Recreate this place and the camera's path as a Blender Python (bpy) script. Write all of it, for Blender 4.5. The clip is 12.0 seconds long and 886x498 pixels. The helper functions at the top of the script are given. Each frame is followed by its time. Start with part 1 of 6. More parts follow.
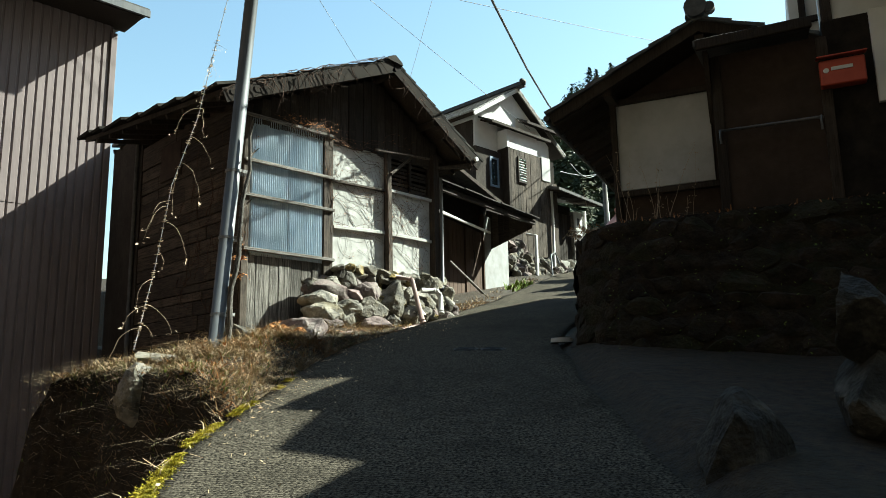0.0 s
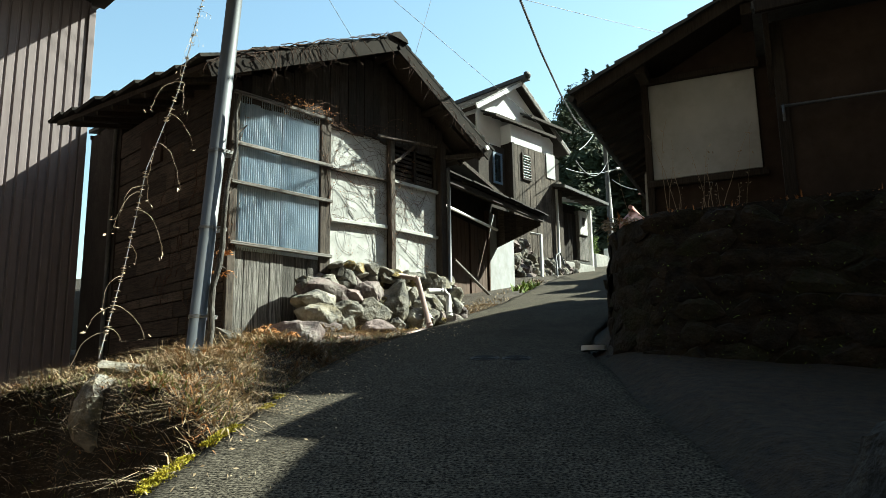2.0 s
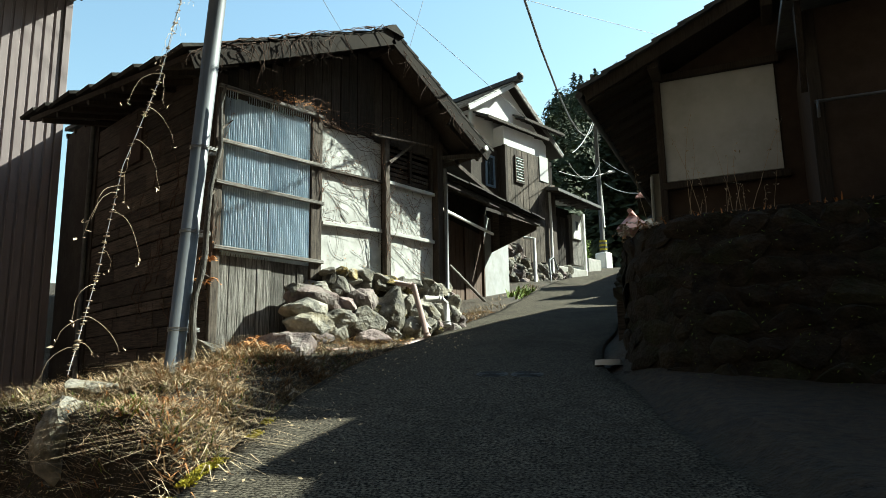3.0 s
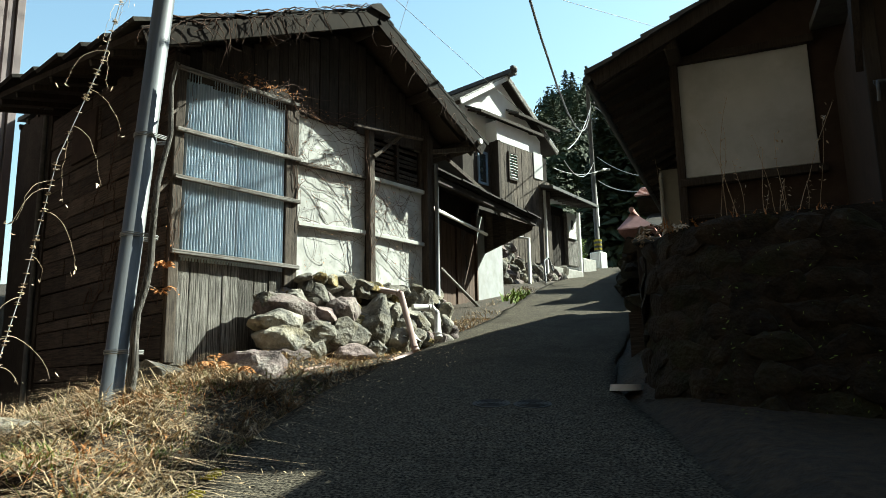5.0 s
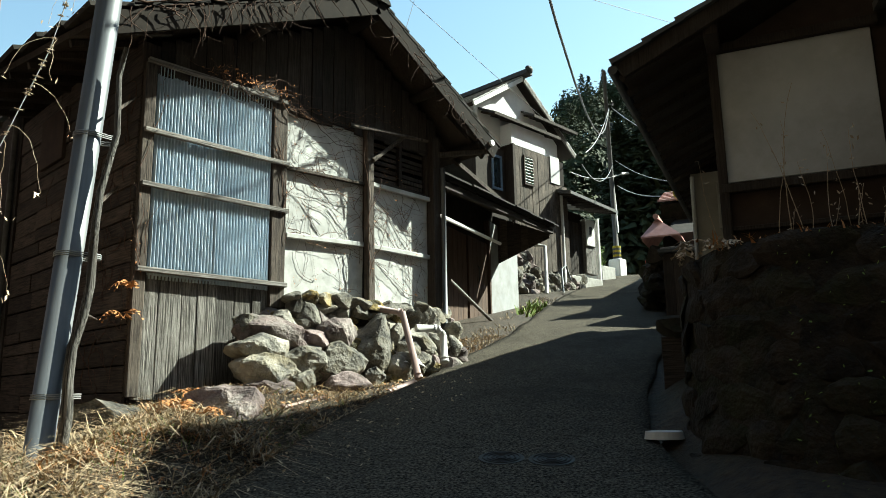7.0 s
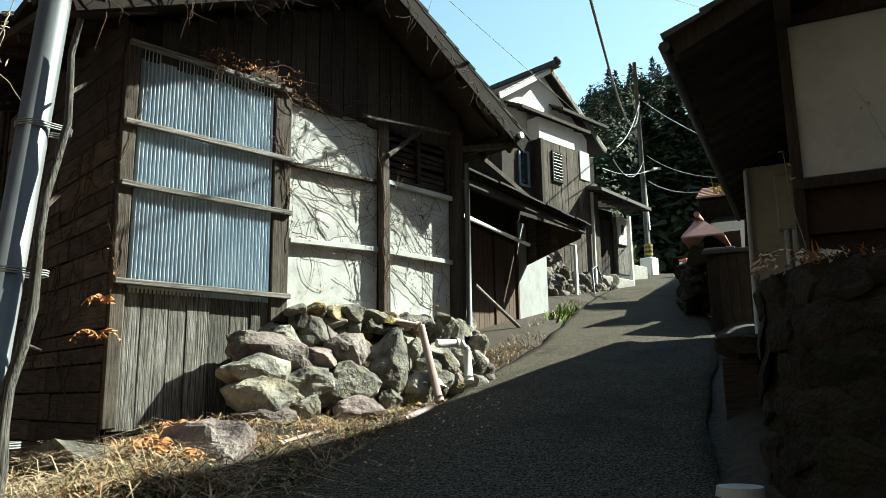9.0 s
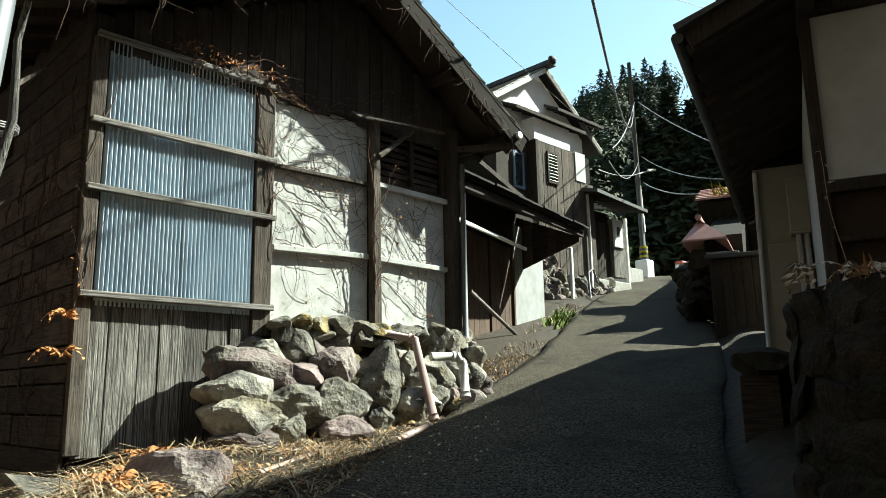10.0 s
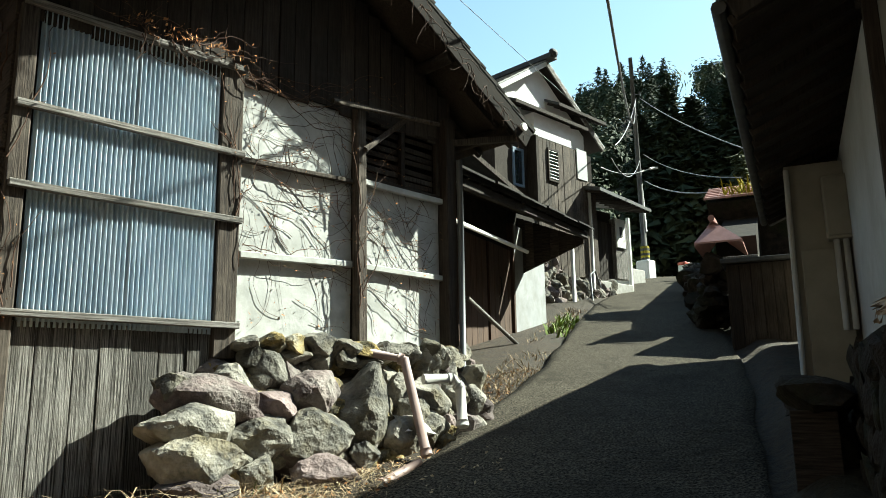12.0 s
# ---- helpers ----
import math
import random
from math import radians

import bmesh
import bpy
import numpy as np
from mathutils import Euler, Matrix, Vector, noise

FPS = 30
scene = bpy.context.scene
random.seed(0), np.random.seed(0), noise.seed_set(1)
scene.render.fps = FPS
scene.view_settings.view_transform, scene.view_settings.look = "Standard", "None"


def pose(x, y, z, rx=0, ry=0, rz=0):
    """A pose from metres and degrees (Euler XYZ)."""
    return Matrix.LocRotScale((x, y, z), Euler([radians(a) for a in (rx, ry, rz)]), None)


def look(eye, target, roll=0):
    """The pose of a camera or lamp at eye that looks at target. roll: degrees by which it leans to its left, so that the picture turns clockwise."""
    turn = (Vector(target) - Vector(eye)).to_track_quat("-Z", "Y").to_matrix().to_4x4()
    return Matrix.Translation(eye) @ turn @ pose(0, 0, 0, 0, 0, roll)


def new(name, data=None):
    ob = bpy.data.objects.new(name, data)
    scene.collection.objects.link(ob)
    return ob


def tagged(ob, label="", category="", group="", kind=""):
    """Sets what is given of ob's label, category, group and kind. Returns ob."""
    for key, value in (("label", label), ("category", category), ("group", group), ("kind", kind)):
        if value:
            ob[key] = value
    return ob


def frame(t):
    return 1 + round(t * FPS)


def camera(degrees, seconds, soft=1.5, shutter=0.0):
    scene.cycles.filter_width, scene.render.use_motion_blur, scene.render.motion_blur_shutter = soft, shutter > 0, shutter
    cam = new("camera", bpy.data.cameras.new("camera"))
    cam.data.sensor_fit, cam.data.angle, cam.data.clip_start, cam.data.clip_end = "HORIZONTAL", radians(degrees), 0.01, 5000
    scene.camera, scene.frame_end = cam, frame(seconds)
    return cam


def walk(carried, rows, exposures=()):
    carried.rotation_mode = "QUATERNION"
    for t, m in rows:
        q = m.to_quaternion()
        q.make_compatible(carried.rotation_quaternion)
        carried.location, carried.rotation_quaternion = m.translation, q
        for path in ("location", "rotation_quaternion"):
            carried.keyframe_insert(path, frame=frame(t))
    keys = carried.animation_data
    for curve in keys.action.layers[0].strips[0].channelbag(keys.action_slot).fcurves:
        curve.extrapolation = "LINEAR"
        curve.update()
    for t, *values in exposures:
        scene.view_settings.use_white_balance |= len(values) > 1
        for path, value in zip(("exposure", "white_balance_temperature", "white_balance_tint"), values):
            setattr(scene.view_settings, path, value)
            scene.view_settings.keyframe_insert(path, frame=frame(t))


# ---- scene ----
cam = camera(62.0, 12.0, soft=0.9)
PATH = [
    (0, (1.045, 0.566, 1.322), (2.436, 1.958, 1.683), -1.1),
    (0.5, (1.23, 0.777, 1.348), (2.62, 2.17, 1.711), -1.0),
    (1, (1.362, 0.993, 1.375), (2.747, 2.388, 1.743), -1.0),
    (1.5, (1.505, 1.228, 1.395), (2.893, 2.619, 1.765), -1.0),
    (2, (1.671, 1.488, 1.441), (3.072, 2.868, 1.807), -0.9),
    (2.5, (1.809, 1.761, 1.512), (3.223, 3.125, 1.883), -1.0),
    (3, (1.965, 1.992, 1.573), (3.391, 3.345, 1.948), -1.0),
    (5, (2.662, 2.648, 1.822), (4.105, 3.982, 2.191), -1.1),
    (5.5, (2.858, 2.751, 1.919), (4.305, 4.082, 2.286), -1.1),
    (6, (3.057, 2.896, 1.952), (4.497, 4.23, 2.335), -1.2),
    (6.5, (3.227, 3.065, 2.041), (4.655, 4.413, 2.42), -1.0),
    (7, (3.411, 3.198, 2.095), (4.823, 4.562, 2.478), -1.0),
    (9, (4.048, 3.787, 2.348), (5.412, 5.201, 2.724), -0.8),
    (9.5, (4.194, 3.938, 2.437), (5.565, 5.346, 2.812), -0.8),
    (10, (4.332, 4.108, 2.484), (5.71, 5.507, 2.863), -1.0),
    (10.5, (4.447, 4.255, 2.549), (5.826, 5.655, 2.922), -0.9),
    (11, (4.621, 4.39, 2.608), (6.001, 5.79, 2.98), -1.0),
    (11.5, (4.767, 4.51, 2.683), (6.152, 5.903, 3.057), -0.9),
    (12, (4.931, 4.69, 2.72), (6.316, 6.083, 3.093), -0.9),
]
walk(cam, [(t, look(eye, target, roll)) for t, eye, target, roll in PATH], [(0, 0.75, 6150, -8), (12, 0.75, 6150, -8)])


# ---- world, sun, exposure ----
SUN_TO = Vector((1.2, -0.535, 1.13)).normalized()          # towards the sun
sun_el = math.asin(SUN_TO.z)
sun_az = math.atan2(SUN_TO.x, SUN_TO.y)                   # clockwise from +y
world = bpy.data.worlds.new("world")
scene.world = world
world.use_nodes = True
_wn, _wl = world.node_tree.nodes, world.node_tree.links
_sky = _wn.new("ShaderNodeTexSky")
_sky.sky_type = "NISHITA"
_sky.sun_disc = False
_sky.sun_elevation = sun_el
_sky.sun_rotation = sun_az
_sky.air_density = 1.5
_sky.dust_density = 0.6
_sky.ozone_density = 0.5
_bg = _wn["Background"]
_bg.inputs["Strength"].default_value = 0.135
_wl.new(_sky.outputs["Color"], _bg.inputs["Color"])
sun = new("sun", bpy.data.lights.new("sun", "SUN"))
sun.data.energy = 11.0
sun.data.angle = radians(0.6)
sun.data.color = (1.0, 0.94, 0.84)
sun.matrix_world = look(SUN_TO * 60, (0, 0, 0))


# ---- building helpers ----
WORLD = {}
UP = Vector((0, 0, 1))


def thing(name, m, label, category, group="", kind=""):
    """An empty at the base of a thing, at the pose m."""
    ob = new(name)
    ob.empty_display_size = 0.2
    ob.matrix_world = m
    WORLD[ob.name] = m
    return tagged(ob, label, category, group, kind)


def part(name, bm, material, parent=None, label="", smooth=False, world_space=True):
    """Links bm (in world space) as one mesh object under parent."""
    m = WORLD[parent.name] if parent else Matrix()
    if world_space and parent:
        bm.transform(m.inverted())
    me = bpy.data.meshes.new(name)
    bm.to_mesh(me)
    bm.free()
    if smooth:
        me.polygons.foreach_set("use_smooth", [True] * len(me.polygons))
    for k in material if isinstance(material, (list, tuple)) else [material]:
        me.materials.append(k)
    ob = new(name, me)
    if parent:
        ob.parent = parent
    WORLD[ob.name] = m
    if label:
        ob["label"] = label
    return ob


def solid(name, bm, material, label, category, origin=None, group="", kind="", smooth=False):
    """A thing that is one mesh, its origin at origin."""
    o = Vector(origin) if origin else Vector((0, 0, 0))
    bm.transform(Matrix.Translation(-o))
    me = bpy.data.meshes.new(name)
    bm.to_mesh(me)
    bm.free()
    if smooth:
        me.polygons.foreach_set("use_smooth", [True] * len(me.polygons))
    for k in material if isinstance(material, (list, tuple)) else [material]:
        me.materials.append(k)
    ob = new(name, me)
    ob.location = o
    WORLD[ob.name] = Matrix.Translation(o)
    return tagged(ob, label, category, group, kind)


def box(bm, a, b, m=None, bevel=0.0):
    """A box from corner a to corner b, through the matrix m."""
    a, b = Vector(a), Vector(b)
    mid, size = (a + b) / 2, b - a
    r = bmesh.ops.create_cube(bm, size=1, matrix=Matrix.LocRotScale(mid, None, size))
    vs = r["verts"]
    if bevel:
        es = list({e for v in vs for e in v.link_edges})
        r = bmesh.ops.bevel(bm, geom=es, offset=bevel, segments=1, affect="EDGES")
        vs = r["verts"]
    if m is not None:
        bmesh.ops.transform(bm, matrix=m, verts=vs)
    return vs


def beam(bm, p, q, w, h, bevel=0.0, roll=0.0):
    """A squared timber from p to q, w wide and h deep (h near upright)."""
    p, q = Vector(p), Vector(q)
    d = q - p
    z = d.normalized()
    side = z.cross(UP)
    if side.length < 1e-3:
        side = Vector((1, 0, 0))
    side.normalize()
    up = side.cross(z)
    rot = Matrix((side, up, z)).transposed().to_4x4()
    m = Matrix.Translation((p + q) / 2) @ rot @ Matrix.Rotation(roll, 4, "Z")
    return box(bm, (-w / 2, -h / 2, -d.length / 2), (w / 2, h / 2, d.length / 2), m, bevel)


def tube(bm, pts, r, seg=8, r1=None, cap=True):
    """A round tube along pts, from radius r to r1."""
    pts = [Vector(p) for p in pts]
    r1 = r if r1 is None else r1
    rings = []
    n = len(pts)
    side = None
    for i, p in enumerate(pts):
        d = (pts[min(i + 1, n - 1)] - pts[max(i - 1, 0)]).normalized()
        s = d.cross(UP) if side is None else side - d * side.dot(d)
        if s.length < 1e-3:
            s = d.cross(Vector((1, 0, 0)))
        side = s.normalized()
        up = d.cross(side)
        k = r + (r1 - r) * i / max(1, n - 1)
        rings.append([bm.verts.new(p + k * (math.cos(a) * side + math.sin(a) * up)) for a in [2 * math.pi * j / seg for j in range(seg)]])
    for a, b in zip(rings, rings[1:]):
        for j in range(seg):
            f = bm.faces.new((a[j], a[(j + 1) % seg], b[(j + 1) % seg], b[j]))
            f.smooth = True
    if cap:
        bm.faces.new(rings[0])
        bm.faces.new(list(reversed(rings[-1])))
    return rings


def quad_prism(bm, pts, depth):
    """A slab: the flat outline pts, pushed by the vector depth."""
    a = [bm.verts.new(p) for p in pts]
    b = [bm.verts.new(Vector(p) + Vector(depth)) for p in pts]
    bm.faces.new(a)
    bm.faces.new(list(reversed(b)))
    n = len(a)
    for i in range(n):
        bm.faces.new((a[i], b[i], b[(i + 1) % n], a[(i + 1) % n]))
    bmesh.ops.recalc_face_normals(bm, faces=bm.faces[:])


def rock_mesh(bm, centre, size, seed, turn=0.0, cuts=11, sub=3, rough=0.07, cut=(0.40, 0.74)):
    """An angular field stone."""
    rng = random.Random(seed)
    r = bmesh.ops.create_icosphere(bm, subdivisions=sub, radius=1.0)
    vs = r["verts"]
    planes = []
    for _ in range(cuts):
        n = Vector((rng.gauss(0, 1), rng.gauss(0, 1), rng.gauss(0, 1))).normalized()
        planes.append((n, rng.uniform(*cut)))
    off = Vector((rng.uniform(-50, 50), rng.uniform(-50, 50), rng.uniform(-50, 50)))
    for v in vs:
        p = v.co.copy()
        for n, d in planes:
            k = p.dot(n)
            if k > d:
                p -= n * (k - d) * 0.98
        p *= 1 + rough * noise.noise(p * 1.6 + off) + rough * 0.6 * noise.noise(p * 4.5 + off) + rough * 0.45 * abs(noise.noise(p * 9 + off))
        v.co = p
    m = Matrix.Translation(centre) @ Euler((rng.uniform(-.25, .25), rng.uniform(-.25, .25), turn)).to_matrix().to_4x4() @ Matrix.Diagonal((*[s * 1.42 for s in size], 1))
    bmesh.ops.transform(bm, matrix=m, verts=vs)


# ---- materials ----
def surface(name, c1, c2, scale=8.0, stretch=(1, 1, 1), rough=0.85, bump=0.3, bump_dist=0.01, stain=None, stain_scale=1.2, stain_amount=0.5,
            spread=0.15, metal=0.0, fine=60.0, detail=6.0, spec=0.3, contrast=(0.3, 0.7)):
    """A worn surface: two colours mixed by grain, a stain at a larger scale, a different tone for each piece, and fine relief."""
    k = bpy.data.materials.new(name)
    k.use_nodes = True
    nt = k.node_tree
    n, l = nt.nodes, nt.links
    b = n["Principled BSDF"]
    b.inputs["Metallic"].default_value = metal
    b.inputs["Specular IOR Level"].default_value = spec
    co = n.new("ShaderNodeTexCoord")
    info = n.new("ShaderNodeObjectInfo")
    shift = n.new("ShaderNodeVectorMath")
    shift.operation = "MULTIPLY_ADD"
    shift.inputs[1].default_value = (1, 1, 1)
    add = n.new("ShaderNodeVectorMath")
    add.operation = "SCALE"
    comb = n.new("ShaderNodeCombineXYZ")
    for i in range(3):
        l.new(info.outputs["Random"], comb.inputs[i])
    l.new(comb.outputs[0], add.inputs[0])
    add.inputs["Scale"].default_value = 37.0
    l.new(co.outputs["Object"], shift.inputs[0])
    l.new(add.outputs[0], shift.inputs[2])
    mp = n.new("ShaderNodeMapping")
    mp.inputs["Scale"].default_value = stretch
    l.new(shift.outputs[0], mp.inputs["Vector"])
    g = n.new("ShaderNodeTexNoise")
    g.inputs["Scale"].default_value = scale
    g.inputs["Detail"].default_value = detail
    g.inputs["Roughness"].default_value = 0.62
    l.new(mp.outputs[0], g.inputs["Vector"])
    ramp = n.new("ShaderNodeValToRGB")
    ramp.color_ramp.elements[0].position, ramp.color_ramp.elements[1].position = contrast
    ramp.color_ramp.elements[0].color = (*c1, 1)
    ramp.color_ramp.elements[1].color = (*c2, 1)
    l.new(g.outputs["Fac"], ramp.inputs["Fac"])
    col = ramp.outputs["Color"]
    if stain:
        s = n.new("ShaderNodeTexNoise")
        s.inputs["Scale"].default_value = stain_scale
        s.inputs["Detail"].default_value = 5.0
        s.inputs["Roughness"].default_value = 0.7
        l.new(shift.outputs[0], s.inputs["Vector"])
        sr = n.new("ShaderNodeMapRange")
        sr.inputs["From Min"].default_value, sr.inputs["From Max"].default_value = 0.48, 0.68
        sr.inputs["To Max"].default_value = stain_amount
        l.new(s.outputs["Fac"], sr.inputs["Value"])
        mx = n.new("ShaderNodeMix")
        mx.data_type = "RGBA"
        l.new(sr.outputs["Result"], mx.inputs["Factor"])
        l.new(col, mx.inputs["A"])
        mx.inputs["B"].default_value = (*stain, 1)
        col = mx.outputs["Result"]
    hs = n.new("ShaderNodeHueSaturation")
    vr = n.new("ShaderNodeMapRange")
    vr.inputs["To Min"].default_value, vr.inputs["To Max"].default_value = 1 - spread, 1 + spread
    l.new(info.outputs["Random"], vr.inputs["Value"])
    l.new(vr.outputs["Result"], hs.inputs["Value"])
    l.new(col, hs.inputs["Color"])
    l.new(hs.outputs["Color"], b.inputs["Base Color"])
    rr = n.new("ShaderNodeMapRange")
    rr.inputs["To Min"].default_value, rr.inputs["To Max"].default_value = max(0.02, rough - 0.12), min(1.0, rough + 0.1)
    l.new(g.outputs["Fac"], rr.inputs["Value"])
    l.new(rr.outputs["Result"], b.inputs["Roughness"])
    f = n.new("ShaderNodeTexNoise")
    f.inputs["Scale"].default_value = fine
    f.inputs["Detail"].default_value = 3.0
    l.new(mp.outputs[0], f.inputs["Vector"])
    sm = n.new("ShaderNodeMath")
    sm.operation = "MULTIPLY_ADD"
    sm.inputs[1].default_value = 0.4
    l.new(f.outputs["Fac"], sm.inputs[0])
    l.new(g.outputs["Fac"], sm.inputs[2])
    bp = n.new("ShaderNodeBump")
    bp.inputs["Strength"].default_value = bump
    bp.inputs["Distance"].default_value = bump_dist
    l.new(sm.outputs[0], bp.inputs["Height"])
    l.new(bp.outputs["Normal"], b.inputs["Normal"])
    return k


M_ASPHALT = surface("old_road_concrete", (0.008, 0.007, 0.006), (0.16, 0.14, 0.108), 60, rough=0.97, bump=0.7, bump_dist=0.008, stain=(0.02, 0.018, 0.014), stain_scale=0.9, stain_amount=0.6, fine=220, spread=0, contrast=(0.4, 0.7), spec=0.05)
def ribbed(k):
    """Adds the broom-finish ribs across the lane to its relief."""
    n, l = k.node_tree.nodes, k.node_tree.links
    bp = n["Bump"]
    old = bp.inputs["Height"].links[0].from_socket
    co = n.new("ShaderNodeTexCoord")
    wv = n.new("ShaderNodeTexWave")
    mp = n.new("ShaderNodeMapping")
    mp.inputs["Rotation"].default_value = (0, 0, radians(-40))
    wv.bands_direction = "X"
    wv.inputs["Scale"].default_value = 11.0
    wv.inputs["Distortion"].default_value = 4.5
    wv.inputs["Detail"].default_value = 3
    l.new(co.outputs["Object"], mp.inputs["Vector"])
    l.new(mp.outputs[0], wv.inputs["Vector"])
    ad = n.new("ShaderNodeMath")
    ad.operation = "MULTIPLY_ADD"
    ad.inputs[1].default_value = 0.7
    l.new(wv.outputs["Fac"], ad.inputs[0])
    l.new(old, ad.inputs[2])
    l.new(ad.outputs[0], bp.inputs["Height"])


ribbed(M_ASPHALT)
M_GROUND = surface("leaf_litter_soil", (0.009, 0.007, 0.005), (0.058, 0.04, 0.024), 14, bump=1.0, bump_dist=0.04, stain=(0.016, 0.018, 0.008), stain_scale=0.9, fine=60, spread=0)
M_FOREST_FLOOR = surface("forest_floor", (0.02, 0.025, 0.012), (0.05, 0.055, 0.025), 0.4, bump=0.5, spread=0)
M_WOOD_GREY = surface("weathered_grey_boards", (0.02, 0.018, 0.016), (0.32, 0.3, 0.275), 9, (16, 16, 0.28), 0.88, 1.0, 0.014, stain=(0.06, 0.05, 0.038), stain_scale=2.5, stain_amount=0.65, spread=0.3, contrast=(0.4, 0.66), detail=9)
M_WOOD_DARK = surface("dark_weathered_boards", (0.012, 0.009, 0.007), (0.05, 0.038, 0.03), 8, (9, 9, 0.5), 0.92, 0.7, 0.007, stain=(0.1, 0.085, 0.07), stain_scale=1.6, stain_amount=0.3, spread=0.35)
M_WOOD_SIDE = surface("brown_horizontal_boards", (0.018, 0.014, 0.011), (0.1, 0.076, 0.058), 8, (9, 0.5, 9), 0.9, 0.8, 0.008, stain=(0.13, 0.105, 0.085), stain_scale=2.0, stain_amount=0.4, spread=0.4, contrast=(0.36, 0.68))
M_WOOD_RAIL = surface("weathered_grey_rail", (0.06, 0.054, 0.048), (0.3, 0.28, 0.26), 9, (0.4, 9, 9), 0.88, 0.8, 0.007, stain=(0.08, 0.068, 0.052), stain_scale=4, spread=0.15, contrast=(0.36, 0.66))
M_WOOD_POST = surface("weathered_post", (0.022, 0.017, 0.014), (0.105, 0.084, 0.068), 9, (9, 9, 0.4), 0.9, 0.8, 0.008, stain=(0.16, 0.138, 0.112), stain_scale=3, stain_amount=0.4, spread=0.2, contrast=(0.36, 0.66))
M_WOOD_BAY = surface("brown_grey_bay_boards", (0.022, 0.017, 0.013), (0.12, 0.096, 0.077), 8, (12, 12, 0.4), 0.9, 0.7, 0.008, stain=(0.18, 0.15, 0.122), stain_scale=1.5, stain_amount=0.4, spread=0.4, contrast=(0.38, 0.68))
M_BLUE_FRAME = surface("blue_grey_sash", (0.12, 0.17, 0.24), (0.18, 0.24, 0.32), 4, rough=0.4, bump=0.02, spread=0.02, spec=0.5)
M_LOUVRE = surface("grey_green_louvre", (0.06, 0.1, 0.085), (0.1, 0.15, 0.13), 4, rough=0.35, bump=0.02, spread=0.05, spec=0.5)
M_DOOR = surface("brown_door_boards", (0.03, 0.017, 0.012), (0.1, 0.062, 0.042), 6, (9, 9, 0.5), 0.8, 0.4, 0.004, spread=0.2)
M_CORR = surface("blue_grey_corrugated_sheet", (0.36, 0.46, 0.56), (0.55, 0.63, 0.7), 3, (6, 6, 0.8), 0.5, 0.1, 0.002, stain=(0.22, 0.3, 0.38), stain_scale=3.0, stain_amount=0.35, spread=0.06, metal=0.0, spec=0.4)
M_SIDING = surface("mauve_brown_steel_siding", (0.19, 0.155, 0.158), (0.25, 0.208, 0.208), 3, (4, 4, 0.5), 0.5, 0.08, 0.002, stain=(0.14, 0.112, 0.115), stain_scale=1.2, stain_amount=0.3, spread=0.05, spec=0.4)
M_PLASTER = surface("aged_white_plaster", (0.38, 0.38, 0.365), (0.58, 0.58, 0.565), 5, rough=0.92, bump=0.5, bump_dist=0.006, stain=(0.28, 0.265, 0.235), stain_scale=3.4, stain_amount=0.5, fine=45, spread=0.05, detail=9)
M_PLASTER_CLEAN = surface("white_plaster", (0.76, 0.76, 0.75), (0.85, 0.85, 0.84), 3, rough=0.9, bump=0.1, stain=(0.6, 0.59, 0.57), stain_scale=1.0, stain_amount=0.3, spread=0.02)
M_PANEL = surface("grey_white_panel", (0.4, 0.41, 0.41), (0.52, 0.53, 0.53), 2, rough=0.75, bump=0.05, stain=(0.33, 0.32, 0.3), stain_scale=1.7, stain_amount=0.55, spread=0.02)
# white board greyed down, the eave's shade is in the colour
M_BOARD = surface("shade_toned_white_board", (0.22, 0.225, 0.23), (0.3, 0.305, 0.31), 3, rough=0.75, bump=0.08, stain=(0.16, 0.155, 0.14), stain_scale=2.2, stain_amount=0.5, spread=0.02)
M_MUD = surface("brown_mud_plaster", (0.035, 0.023, 0.017), (0.065, 0.045, 0.034), 5, rough=0.95, bump=0.4, stain=(0.022, 0.018, 0.015), spread=0.1)
M_TILE_DARK = surface("dark_roof_tile", (0.035, 0.036, 0.038), (0.1, 0.1, 0.1), 9, rough=0.7, bump=0.3, stain=(0.12, 0.12, 0.1), stain_scale=4, spread=0.25)
M_ROOF_OLD = surface("old_dark_roofing", (0.01, 0.009, 0.008), (0.04, 0.036, 0.032), 9, rough=0.92, bump=0.5, stain=(0.06, 0.055, 0.045), stain_scale=4, stain_amount=0.4, spread=0.3, spec=0.15)
M_TILE_GREY = surface("grey_roof_tile", (0.22, 0.22, 0.22), (0.4, 0.4, 0.39), 8, rough=0.6, bump=0.2, stain=(0.15, 0.15, 0.14), stain_scale=3, spread=0.15)
M_TILE_RED = surface("red_brown_roof_tile", (0.36, 0.19, 0.165), (0.46, 0.27, 0.24), 8, rough=0.5, bump=0.1, stain=(0.2, 0.12, 0.1), spread=0.12)
M_STONE = surface("grey_field_stone", (0.035, 0.033, 0.03), (0.3, 0.28, 0.24), 4.5, rough=0.92, bump=1.0, bump_dist=0.05, stain=(0.17, 0.135, 0.065), stain_scale=3.0, stain_amount=0.5, fine=30, spread=0.4, detail=9, contrast=(0.37, 0.7))
M_STONE_MAUVE = surface("mauve_field_stone", (0.04, 0.03, 0.029), (0.24, 0.185, 0.175), 4.2, rough=0.9, bump=1.0, bump_dist=0.05, stain=(0.3, 0.28, 0.25), stain_scale=2.6, stain_amount=0.6, fine=30, spread=0.3, detail=9, contrast=(0.36, 0.7))
